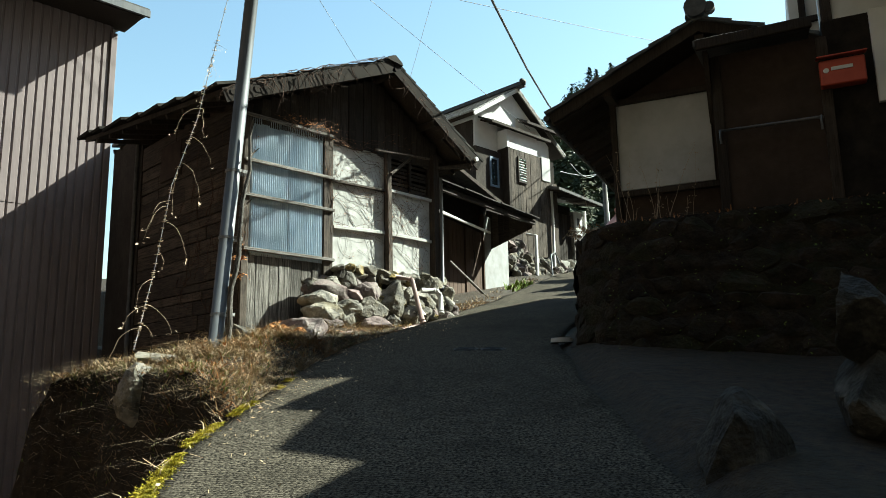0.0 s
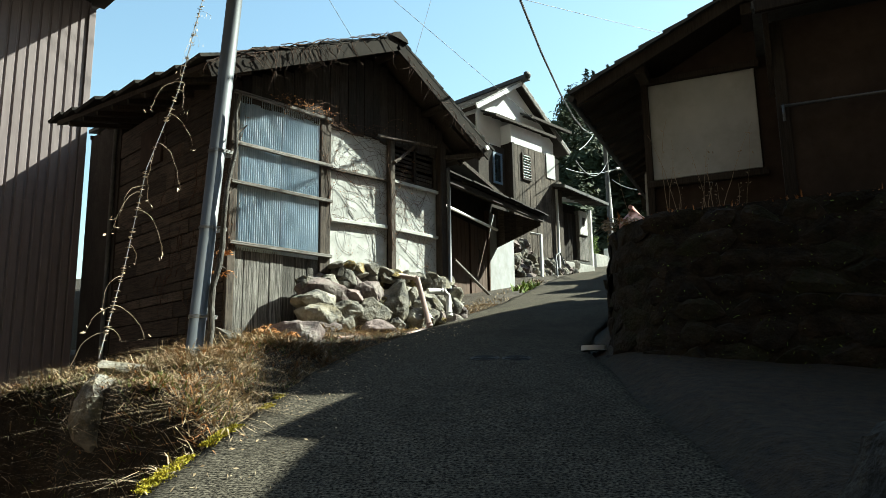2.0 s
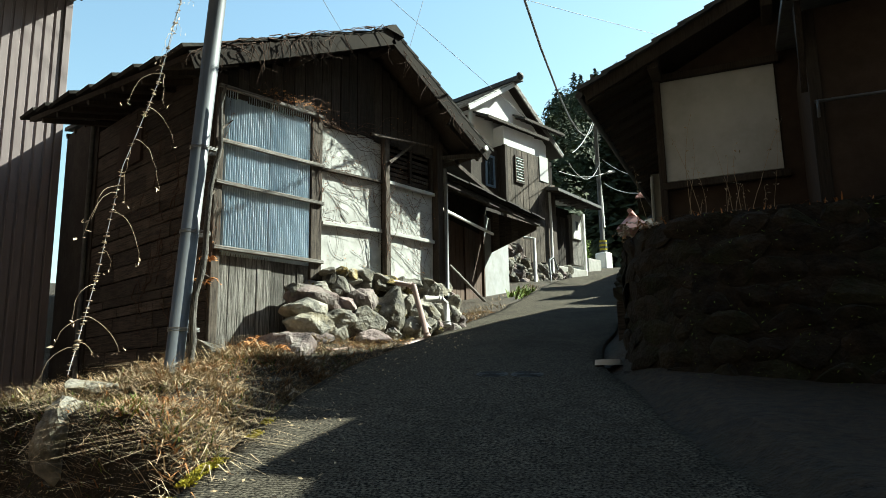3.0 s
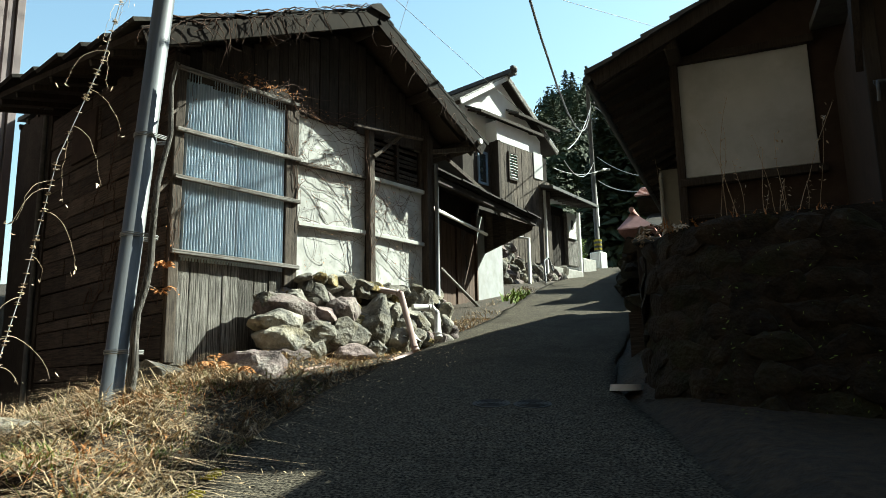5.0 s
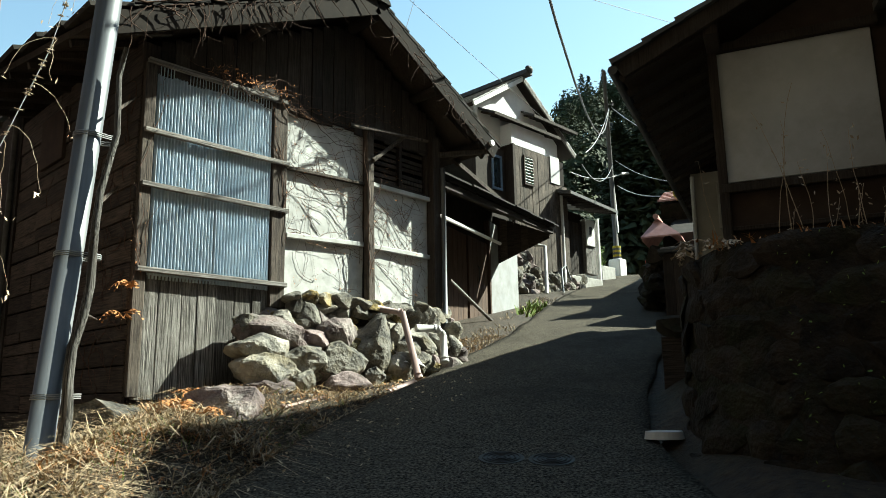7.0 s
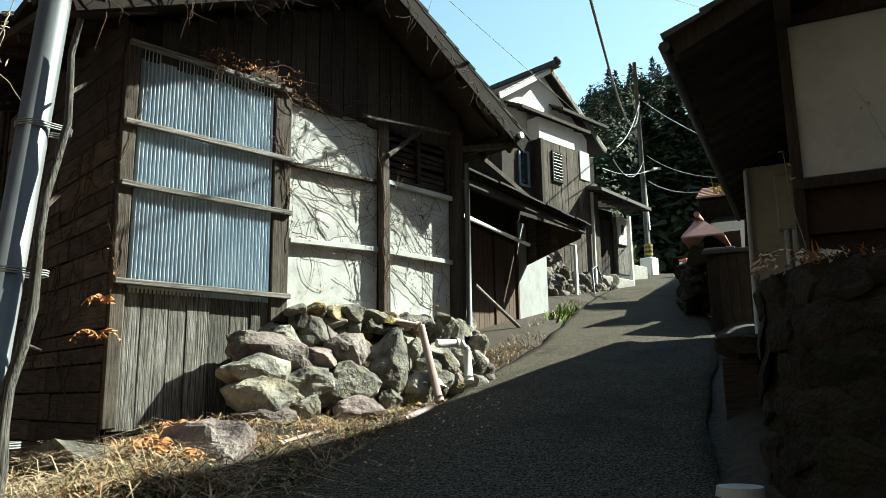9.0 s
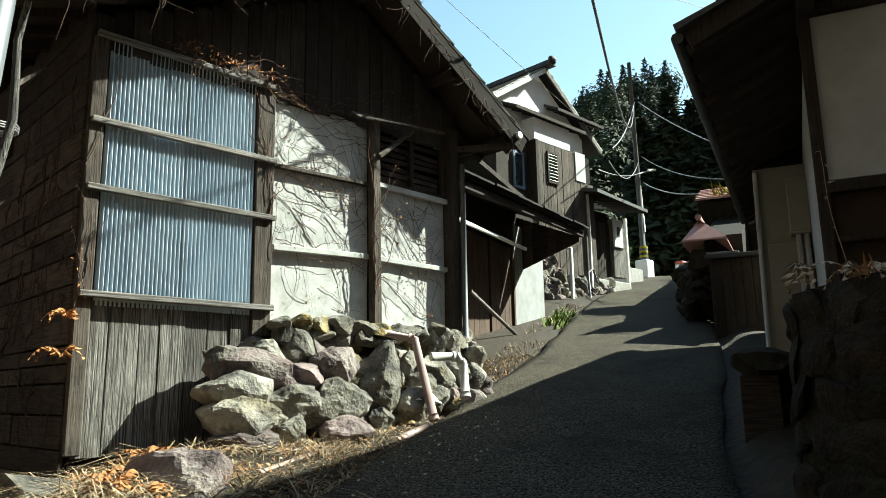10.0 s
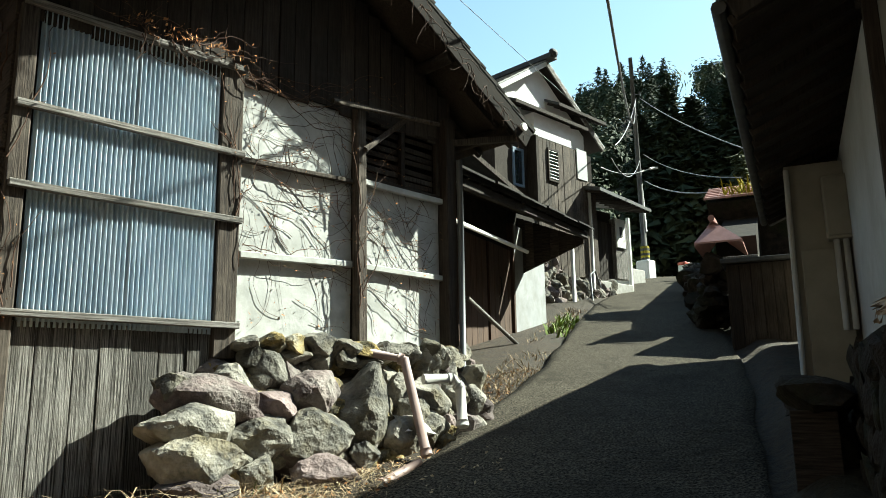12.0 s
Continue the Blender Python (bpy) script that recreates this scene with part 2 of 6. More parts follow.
M_STONE_MOSS = surface("mossy_ochre_stone", (0.05, 0.042, 0.02), (0.34, 0.25, 0.09), 9, rough=0.95, bump=1.0, bump_dist=0.05, stain=(0.24, 0.225, 0.19), stain_scale=5, stain_amount=0.85, fine=30, spread=0.3, detail=9, contrast=(0.4, 0.66))
# field stone with the lane-side shade put into its colour, plus lichen
M_STONE_SHADED = surface("shaded_lichened_stone", (0.008, 0.008, 0.007), (0.05, 0.047, 0.04), 4, rough=0.95, bump=1.0, bump_dist=0.05, stain=(0.12, 0.11, 0.09), stain_scale=5, stain_amount=0.7, fine=30, spread=0.2)
# mossy stone, its base colour lowered to carry the deep shade
M_WALLSTONE = surface("shade_toned_mossy_wall", (0.008, 0.007, 0.006), (0.042, 0.033, 0.025), 6, rough=0.98, bump=1.0, bump_dist=0.05, stain=(0.022, 0.027, 0.011), stain_scale=1.6, stain_amount=0.7, fine=30, spread=0.25, spec=0.15)
M_CONCRETE = surface("pale_concrete", (0.3, 0.29, 0.27), (0.48, 0.47, 0.44), 7, rough=0.92, bump=0.3, stain=(0.2, 0.19, 0.16), stain_scale=2, spread=0.05)
M_STEEL = surface("galvanised_pole", (0.075, 0.082, 0.092), (0.13, 0.138, 0.15), 4, (5, 5, 0.6), 0.55, 0.05, 0.002, stain=(0.16, 0.15, 0.14), metal=0.25, spread=0.02, spec=0.4)
M_POLE = surface("concrete_utility_pole", (0.055, 0.054, 0.052), (0.1, 0.097, 0.092), 4, rough=0.85, bump=0.1, spread=0.02)
M_PVC = surface("pale_grey_pvc", (0.36, 0.355, 0.34), (0.47, 0.46, 0.44), 4, rough=0.5, bump=0.03, stain=(0.4, 0.38, 0.33), stain_amount=0.4, spread=0.04, spec=0.5)
M_PVC_PINK = surface("faded_pinkish_brown_pvc", (0.22, 0.15, 0.13), (0.33, 0.24, 0.215), 4, rough=0.55, bump=0.03, stain=(0.17, 0.115, 0.1), spread=0.06, spec=0.5)
M_VINE = surface("dry_brown_vine", (0.035, 0.02, 0.015), (0.12, 0.07, 0.048), 20, rough=0.95, bump=0.4, spread=0.2)
M_VINE_PALE = surface("pale_dry_vine", (0.28, 0.21, 0.14), (0.48, 0.38, 0.27), 20, rough=0.95, bump=0.4, spread=0.2)
M_STRAW = surface("dry_straw_grass", (0.2, 0.145, 0.082), (0.5, 0.4, 0.265), 26, rough=0.9, bump=0.2, stain=(0.26, 0.135, 0.06), stain_scale=2.6, stain_amount=0.55, spread=0.15)
M_MOSS = surface("yellow_green_moss", (0.2, 0.17, 0.012), (0.5, 0.42, 0.04), 30, rough=1.0, bump=0.9, bump_dist=0.02, stain=(0.1, 0.11, 0.02), stain_scale=7, spread=0.1)
M_GREEN = surface("green_leaves", (0.06, 0.1, 0.015), (0.18, 0.24, 0.03), 14, rough=0.75, bump=0.2, spread=0.2)
M_FERN = surface("rusty_dry_fern", (0.26, 0.11, 0.035), (0.42, 0.2, 0.08), 14, rough=0.9, bump=0.2, spread=0.2)
M_CABLE = surface("grey_cable", (0.16, 0.16, 0.16), (0.24, 0.24, 0.24), 4, rough=0.6, bump=0.0, spread=0.1)
M_CONIFER = surface("conifer_foliage", (0.018, 0.029, 0.015), (0.046, 0.062, 0.028), 1.4, rough=0.85, bump=0.0, stain=(0.12, 0.12, 0.045), stain_scale=0.07, stain_amount=0.6, spread=0.0)
M_BARK = surface("tree_bark", (0.07, 0.055, 0.04), (0.16, 0.13, 0.1), 6, (4, 4, 1), rough=0.95, spread=0.1)
M_RED = surface("red_painted_box", (0.42, 0.06, 0.035), (0.5, 0.085, 0.05), 5, rough=0.45, bump=0.02, spread=0.0, spec=0.5)
M_WHITE = surface("white_paint", (0.74, 0.74, 0.72), (0.82, 0.82, 0.8), 4, rough=0.6, bump=0.03, stain=(0.6, 0.58, 0.53), spread=0.03)
# near-black: shade of hollows and shaded walls as colour, also dark boards and joints
M_BLACK = surface("dark_boards_and_void_shade", (0.014, 0.012, 0.011), (0.036, 0.03, 0.025), 6, rough=0.95, bump=0.3, spread=0.1, spec=0.1)
M_BEIGE = surface("beige_wall_panel", (0.22, 0.2, 0.16), (0.29, 0.265, 0.215), 3, rough=0.8, bump=0.1, stain=(0.26, 0.23, 0.18), stain_amount=0.5, spread=0.04)
M_IRON = surface("dark_cast_iron", (0.02, 0.02, 0.02), (0.05, 0.05, 0.048), 12, rough=0.7, bump=0.3, metal=0.2, spread=0.05)


def glass(name):
    k = bpy.data.materials.new(name)
    k.use_nodes = True
    b = k.node_tree.nodes["Principled BSDF"]
    b.inputs["Base Color"].default_value = (0.02, 0.03, 0.04, 1)
    b.inputs["Roughness"].default_value = 0.03
    b.inputs["Specular IOR Level"].default_value = 1.0
    b.inputs["Coat Weight"].default_value = 1.0
    return k


M_GLASS = glass("window_glass")


# ---- the lie of the land ----
PROF_U = [-60, -8, -3, 1.2, 4, 7.3, 12, 20, 38, 41, 44, 60, 200]
PROF_Z = [-9, -1.9, -0.95, -0.08, 0.56, 1.29, 2.18, 3.70, 7.12, 7.6, 7.75, 7.4, 7.0]
LEFT = [(-30, -34), (-6, -5.2), (-2, -.6), (0, 1.6), (1.5, 3.1), (2.71, 4.45), (3.36, 5.22), (4.0, 5.71), (4.53, 6.07), (5.5, 7.0), (6.82, 7.84), (8.4, 8.5), (10.02, 9.36),
        (12.14, 10.27), (14.09, 11.44), (19.69, 14.6), (24.5, 16.9), (33, 22.2), (45, 28.5), (80, 45)]
RIGHT = [(-26, -37), (-2.5, -8), (0.3, -2.5), (3, 0.6), (4.45, 2.3), (5.87, 3.76), (7.65, 5.4), (8.3, 5.95), (10.88, 7.2), (13.6, 8.41), (18.98, 11.2), (35.3, 20.2), (47, 25.5), (82, 41)]


def road_z(x, y):
    return np.interp(0.77 * np.asarray(x) + 0.64 * np.asarray(y), PROF_U, PROF_Z)


def off_line(line, x, y):
    """Distance to the left of a line of points."""
    x, y = np.asarray(x, float), np.asarray(y, float)
    best, side = np.full(x.shape, 1e9), np.zeros(x.shape)
    for (ax, ay), (bx, by) in zip(line, line[1:]):
        dx, dy = bx - ax, by - ay
        k = np.clip(((x - ax) * dx + (y - ay) * dy) / (dx * dx + dy * dy), 0, 1)
        ex, ey = x - ax - k * dx, y - ay - k * dy
        d = np.hypot(ex, ey)
        near = d < best
        best = np.where(near, d, best)
        side = np.where(near, np.sign(dx * (y - ay) - dy * (x - ax)), side)
    return best * side


def smooth_step(a, b, v):
    k = np.clip((v - a) / (b - a), 0, 1)
    return k * k * (3 - 2 * k)


def waves(x, y, s, seed):
    rng = np.random.default_rng(seed)
    z = 0 * x
    for i in range(7):
        a = rng.uniform(0, 2 * np.pi)
        f = s * 1.55 ** i
        z = z + np.sin((x * np.cos(a) + y * np.sin(a)) * f + rng.uniform(0, 6.28)) * 0.72 ** i
    return z / 2.6


def land(x, y):
    """Height of the ground."""
    x, y = np.asarray(x, float), np.asarray(y, float)
    r = road_z(x, y)
    dl, dr = off_line(LEFT, x, y), -off_line(RIGHT, x, y)
    z = r - 0.06
    # the verge before the barn, a terrace above the lower yard
    terrace = 1.72 + 0.24 * np.clip(x - 4.9, -1.5, 1.6) + 0.02 * np.clip(y - 8, 0, 4)
    blend = smooth_step(0.0, 0.9, dl)
    shelf = r * (1 - blend) + terrace * blend + 0.03 * waves(x, y, 2.2, 3)
    low = np.full(x.shape, -2.6)
    edge = 4.05 + 0.15 * waves(x, y, 1.4, 5) - 0.55 * smooth_step(8.2, 9.5, y)
    drop = smooth_step(-0.55, 0.0, x - edge) * smooth_step(4.8, 5.6, y)
    drop = drop * (1 - smooth_step(9.0, 9.8, y) * smooth_step(6.4, 5.95, x))
    left = low * (1 - drop) + shelf * drop
    up = smooth_step(9.8, 10.6, x)
    left = left * (1 - up) + (r - 0.02 + 0.05 * smooth_step(0, 1.5, dl)) * up
    bank = smooth_step(0.02, 0.32, dl)
    z = np.where(dl > 0, (r - 0.06) * (1 - bank) + left * bank, z)
    # a low earth ledge along the other side
    z = np.where(dr > 0, r - 0.06 + 0.16 * smooth_step(0.0, 0.35, dr) + 0.03 * waves(x, y, 3.0, 9) * smooth_step(0, .3, dr), z)
    # the wooded hill
    cx, cy = x - 10, y - 8
    d, th = np.hypot(cx, cy), np.degrees(np.arctan2(cy, cx))
    hill = smooth_step(44, 150, d) * 50 * smooth_step(50, 30, th) * smooth_step(-150, -60, th) * (1 + 0.10 * waves(x, y, 0.035, 11))
    # unseen slopes beside and behind the start, raised to cut the sky light
    side = smooth_step(20, 90, d) * 34 * smooth_step(-5, -40, th) * smooth_step(-150, -80, th)
    behind = smooth_step(14, 80, d) * 105 * np.where(th > 0, smooth_step(98, 140, th), smooth_step(-62, -105, th))
    return z + hill + side + behind


def ground_lines(lo, hi, fine, first, last):
    v = list(np.arange(lo, hi, fine))
    s, g = fine, []
    p = v[-1]
    while p < last:
        s *= 1.16
        p += s
        g.append(p)
    s, f = fine, []
    p = v[0]
    while p > first:
        s *= 1.16
        p -= s
        f.append(p)
    return np.array(f[::-1] + v + g)


def grid_mesh(name, xs, ys, fz):
    X, Y = np.meshgrid(xs, ys, indexing="ij")
    Z = fz(X, Y)
    v = np.stack([X, Y, Z], -1).reshape(-1, 3)
    nx, ny = X.shape
    i = np.arange(nx * ny).reshape(nx, ny)
    f = np.stack([i[:-1, :-1], i[1:, :-1], i[1:, 1:], i[:-1, 1:]], -1).reshape(-1, 4)
    me = bpy.data.meshes.new(name)
    me.from_pydata(v.tolist(), [], f.tolist())
    me.polygons.foreach_set("use_smooth", [True] * len(me.polygons))
    return me


gx = ground_lines(0.0, 16.0, 0.13, -900, 1200)
gy = ground_lines(0.0, 15.0, 0.13, -900, 1200)
ground = new("ground", grid_mesh("ground", gx, gy, land))
ground.data.materials.append(M_GROUND)
tagged(ground, "brown leaf-strewn soil with dry litter on a steep hillside", "ground", kind="structure")


def resample(line, n):
    p = np.array(line, float)
    s = np.concatenate([[0], np.cumsum(np.hypot(*np.diff(p, axis=0).T))])
    k = np.linspace(0, s[-1], n)
    return np.stack([np.interp(k, s, p[:, 0]), np.interp(k, s, p[:, 1])], -1)


def build_road():
    us = np.concatenate([np.arange(-20, 0, 2.0), np.arange(0, 24, 0.2), np.arange(24, 80, 1.5)])
    def at(line):
        p = resample(line, 3000)
        u = 0.77 * p[:, 0] + 0.64 * p[:, 1]
        return np.interp(us, u, p[:, 0]), np.interp(us, u, p[:, 1])
    lx, ly = at(LEFT)
    rx, ry = at(RIGHT)
    n = 22
    verts, faces = [], []
    for j in range(len(us)):
        for i in range(n):
            k = i / (n - 1)
            x, y = lx[j] * (1 - k) + rx[j] * k, ly[j] * (1 - k) + ry[j] * k
            wob = 0.03 * math.sin(us[j] * 2.3) * math.sin(us[j] * .9 + 1) if i in (0, n - 1) else 0
            z = float(road_z(x, y)) + 0.012 * noise.noise((x * .8, y * .8, 0)) + 0.02 * math.sin(math.pi * k)
            verts.append((x + wob, y - wob, z))
    for j in range(len(us)):
        for i in (0, n - 1):
            x, y, z = verts[j * n + i]
            verts.append((x, y, z - 0.5))
    base = len(us) * n
    for j in range(len(us) - 1):
        for i in range(n - 1):
            a = j * n + i
            faces.append((a, a + 1, a + n + 1, a + n))
        faces.append((j * n, j * n + n, base + 2 * j + 2, base + 2 * j))
        faces.append((j * n + n - 1, base + 2 * j + 1, base + 2 * j + 3, j * n + 2 * n - 1))
    me = bpy.data.meshes.new("road")
    me.from_pydata(verts, [], faces)
    me.polygons.foreach_set("use_smooth", [True] * len(me.polygons))
    me.materials.append(M_ASPHALT)
    bm = bmesh.new()
    bm.from_mesh(me)
    bmesh.ops.recalc_face_normals(bm, faces=bm.faces[:])
    bm.to_mesh(me)
    bm.free()
    return tagged(new("road", me), "narrow steep lane of worn grey ribbed concrete", "road", kind="structure")


road = build_road()
WORLD[road.name] = Matrix()


# ---- the old barn ----
BX0, BX1, BY, BYB = 6.05, 9.80, 9.46, 12.9
RIDGE_X, RIDGE_Z = 8.43, 6.52
EAVE_L, EAVE_LZ, EAVE_R, EAVE_RZ = 5.48, 5.22, 10.42, 5.24
SL = (RIDGE_Z - EAVE_LZ) / (RIDGE_X - EAVE_L)
SR = (RIDGE_Z - EAVE_RZ) / (EAVE_R - RIDGE_X)


FLARE_X, FLARE_Z = -0.097, 0.059          # the left eave drifts out and up towards the back


def left_eave(y):
    """The barn's left eave at depth y."""
    return EAVE_L + FLARE_X * (y - 9.0), EAVE_LZ + FLARE_Z * (y - 9.0)


def barn_roof_z(x):
    return RIDGE_Z - (RIDGE_X - x) * SL if x < RIDGE_X else RIDGE_Z - (x - RIDGE_X) * SR


barn = thing("barn", pose(7.9, 11.2, 2.0), "weathered wooden barn with corrugated sheets and white plaster fields", "barn")


def plank_row_vertical(name, parent, x0, x1, zb, zt, y, width, material, seed, thick=0.022, gap=0.006, jag=0.0):
    rng = random.Random(seed)
    x = x0
    while x < x1 - 0.02:
        w = min(width * rng.uniform(0.8, 1.2), x1 - x)
        bm = bmesh.new()
        yy = y - rng.uniform(0, 0.012)
        lo, hi = zb - rng.uniform(0, jag), min(zt(x), zt(x + w))
        if hi - lo > 0.03:
            box(bm, (x + gap / 2, yy - thick, lo), (x + w - gap / 2, yy, hi), bevel=0.003)
            part(name, bm, material, parent)
        x += w


def corrugated(x0, x1, z0, z1, y, pitch=0.032, amp=0.018, seed=0):
    """A sheet of small-wave corrugated steel, with a slight buckle."""
    bm = bmesh.new()
    n = int(round((x1 - x0) / pitch * 8))
    rows = 7
    rng = random.Random(seed)
    ph = rng.uniform(0, 6)
    front, back = [], []
    for j in range(rows + 1):
        z = z0 + (z1 - z0) * j / rows
        a, b = [], []
        for i in range(n + 1):
            x = x0 + (x1 - x0) * i / n
            d = amp * math.sin(2 * math.pi * (x - x0) / pitch) + 0.0012 * math.sin(x * 5 + ph) * math.sin(z * 6 + ph)
            a.append(bm.verts.new((x, y + d, z + (0.006 * math.sin(x * 3 + ph) if j in (0, rows) else 0))))
            b.append(bm.verts.new((x, y + d + 0.0012, z)))
        front.append(a)
        back.append(b)
    for g, flip in ((front, False), (back, True)):
        for r0, r1 in zip(g, g[1:]):
            for i in range(n):
                q = (r0[i], r0[i + 1], r1[i + 1], r1[i])
                f = bm.faces.new(q[::-1] if flip else q)
                f.smooth = True
    for a, b in ((front[0], back[0]), (front[-1], back[-1])):
        for i in range(n):
            bm.faces.new((a[i], b[i], b[i + 1], a[i + 1]))
    return bm


def build_barn():
    top = lambda x: barn_roof_z(x) - 0.16
    # carcass, near-black so its colour holds the shade of the hollows
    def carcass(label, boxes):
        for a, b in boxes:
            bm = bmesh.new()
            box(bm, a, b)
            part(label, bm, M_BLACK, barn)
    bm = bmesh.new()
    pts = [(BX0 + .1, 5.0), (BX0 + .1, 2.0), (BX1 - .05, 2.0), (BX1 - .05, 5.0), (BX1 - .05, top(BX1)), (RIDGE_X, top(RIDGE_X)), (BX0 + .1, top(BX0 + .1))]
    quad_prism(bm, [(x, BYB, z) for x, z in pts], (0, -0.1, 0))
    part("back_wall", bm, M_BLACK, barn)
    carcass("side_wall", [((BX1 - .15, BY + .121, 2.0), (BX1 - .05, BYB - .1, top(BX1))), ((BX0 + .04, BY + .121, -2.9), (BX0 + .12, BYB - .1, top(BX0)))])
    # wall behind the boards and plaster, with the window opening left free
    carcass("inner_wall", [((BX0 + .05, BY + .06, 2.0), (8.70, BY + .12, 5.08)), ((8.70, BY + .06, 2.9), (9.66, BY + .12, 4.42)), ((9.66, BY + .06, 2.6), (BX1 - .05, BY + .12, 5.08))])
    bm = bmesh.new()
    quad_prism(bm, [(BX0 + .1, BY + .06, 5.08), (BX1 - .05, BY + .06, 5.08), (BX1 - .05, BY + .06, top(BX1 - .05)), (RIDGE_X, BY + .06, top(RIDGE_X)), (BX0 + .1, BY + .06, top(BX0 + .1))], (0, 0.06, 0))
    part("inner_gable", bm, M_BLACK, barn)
    # lower grey boards
    plank_row_vertical("plank", barn, 6.10, 7.52, 2.12, lambda x: 3.15, BY + 0.045, 0.185, M_WOOD_GREY, 5, jag=0.05)
    # gable boards
    plank_row_vertical("gable_plank", barn, 6.02, BX1, 5.05, lambda x: barn_roof_z(x) - 0.17, BY + 0.03, 0.15, M_WOOD_DARK, 6, jag=0.05)
    # sheets
    rows = [(3.17, 3.985), (3.93, 4.48), (4.43, 5.12)]
    for j, (z0, z1) in enumerate(rows):
        for i, (x0, x1) in enumerate(((6.175, 6.81), (6.78, 7.41))):
            part("corrugated_sheet", corrugated(x0, x1, z0 - 0.05, z1 - 0.02, BY + 0.012 - 0.007 * i + 0.003 * j, seed=j * 2 + i), M_CORR, barn, "pale blue-grey corrugated steel sheet", smooth=True)
    for z, t in ((5.115, 0.05), (4.452, 0.045), (3.952, 0.045), (3.19, 0.06)):
        bm = bmesh.new()
        beam(bm, (6.06, BY - 0.035, z), (7.58, BY - 0.035, z - .01), t, 0.045, bevel=0.005)
        part("rail", bm, M_WOOD_RAIL, barn)
    for x, w, zb in ((6.10, 0.11, 2.1), (7.485, 0.17, 2.95)):
        bm = bmesh.new()
        box(bm, (x - w / 2, BY - 0.025, zb), (x + w / 2, BY + 0.045, 5.1), bevel=0.008)
        part("post", bm, M_WOOD_POST, barn)
    # plaster fields
    for x0, x1, z0, z1 in ((7.56, 8.62, 3.06, 3.70), (7.56, 8.62, 3.70, 4.41), (7.56, 8.62, 4.41, 5.08), (8.72, 9.64, 3.02, 3.70), (8.72, 9.64, 3.70, 4.44)):
        bm = bmesh.new()
        r = bmesh.ops.create_grid(bm, x_segments=26, y_segments=16, size=0.5)
        for v in r["verts"]:
            x, z = x0 + (v.co.x + .5) * (x1 - x0), z0 + (v.co.y + .5) * (z1 - z0)
            v.co = Vector((x, BY + 0.025 + 0.012 * noise.noise((x * 2.3, z * 2.3, 4)) + 0.004 * noise.noise((x * 9, z * 9, 4)), z))
        e = bmesh.ops.extrude_face_region(bm, geom=bm.faces[:])
        for v in [g for g in e["geom"] if isinstance(g, bmesh.types.BMVert)]:
            v.co.y = BY + 0.07
        bmesh.ops.recalc_face_normals(bm, faces=bm.faces[:])
        part("plaster_field", bm, M_PLASTER, barn, "stained white plaster field crossed by vines")
    for p, q, d in (((7.56, 4.415), (8.62, 4.44), 0.035), ((7.58, 3.70), (8.60, 3.735), 0.05), ((8.72, 3.73), (9.64, 3.715), 0.05), ((8.72, 4.46), (9.66, 4.44), 0.05)):
        bm = bmesh.new()
        beam(bm, (p[0], BY - .005, p[1]), (q[0], BY - .005, q[1]), 0.05, d, bevel=0.005)
        part("batten", bm, M_PLASTER if d == 0.05 else M_WOOD_POST, barn)
    # middle post, a squared log standing proud
    bm = bmesh.new()
    beam(bm, (8.68, BY - 0.03, 2.98), (8.655, BY - 0.03, 5.1), 0.09, 0.1, bevel=0.012)
    part("middle_post", bm, M_WOOD_POST, barn, "cracked grey post with vines")
    bm = bmesh.new()
    beam(bm, (9.715, BY - .02, 2.75), (9.715, BY - .02, 5.25), 0.13, 0.14, bevel=0.01)
    part("corner_post", bm, M_WOOD_DARK, barn)
    bm = bmesh.new()
    tube(bm, [(9.79, BY - 0.12, 2.8), (9.79, BY - 0.12, 4.85)], 0.03, 10)
    part("drain_pipe", bm, M_STEEL, barn, "thin grey downpipe")
    # window: frame, mullion, loose slats
    for p, q in (((8.72, 5.06), (9.66, 5.04)), ((8.72, 4.5), (9.66, 4.48)), ((9.19, 4.5), (9.19, 5.05)), ((8.74, 4.5), (8.74, 5.05)), ((9.63, 4.5), (9.63, 5.05))):
        bm = bmesh.new()
        beam(bm, (p[0], BY + .03, p[1]), (q[0], BY + .03, q[1]), 0.05, 0.05, bevel=0.004)
        part("window_frame", bm, M_WOOD_DARK, barn)
    for i in range(7):
        bm = bmesh.new()
        z = 4.56 + i * 0.07
        beam(bm, (8.76, BY + .07, z), (9.61, BY + .07, z - 0.015 * (i % 3)), 0.012, 0.045)
        part("slat", bm, M_WOOD_POST if i == 1 else M_WOOD_DARK, barn)
    # outrigger pole with its brace
    bm = bmesh.new()
    tube(bm, [(8.35, BY - .07, 5.07), (9.45, BY - .2, 5.10)], 0.028, 8, 0.02)
    part("outrigger_pole", bm, M_WOOD_POST, barn)
    bm = bmesh.new()
    tube(bm, [(8.68, BY - .09, 4.72), (9.08, BY - .14, 5.06)], 0.025, 8)
    part("outrigger_brace", bm, M_WOOD_POST, barn)
    # side wall of broad horizontal boards
    rng = random.Random(8)
    z = .9
    while z < 5.25:
        h = rng.uniform(0.12, 0.24)
        y0 = BY + 0.02
        while y0 < BYB - .3:
            y1 = min(BYB, y0 + rng.uniform(0.9, 2.0))
            bm = bmesh.new()
            dx = rng.uniform(0, 0.02)
            beam(bm, (BX0 - dx, y0, z + h / 2), (BX0 - dx, y1, z + h / 2 + rng.uniform(-.012, .012)), 0.03, h - 0.012, bevel=0.004)
            part("side_plank", bm, M_WOOD_SIDE, barn)
            y0 = y1 + 0.005
        z += h
    bm = bmesh.new()
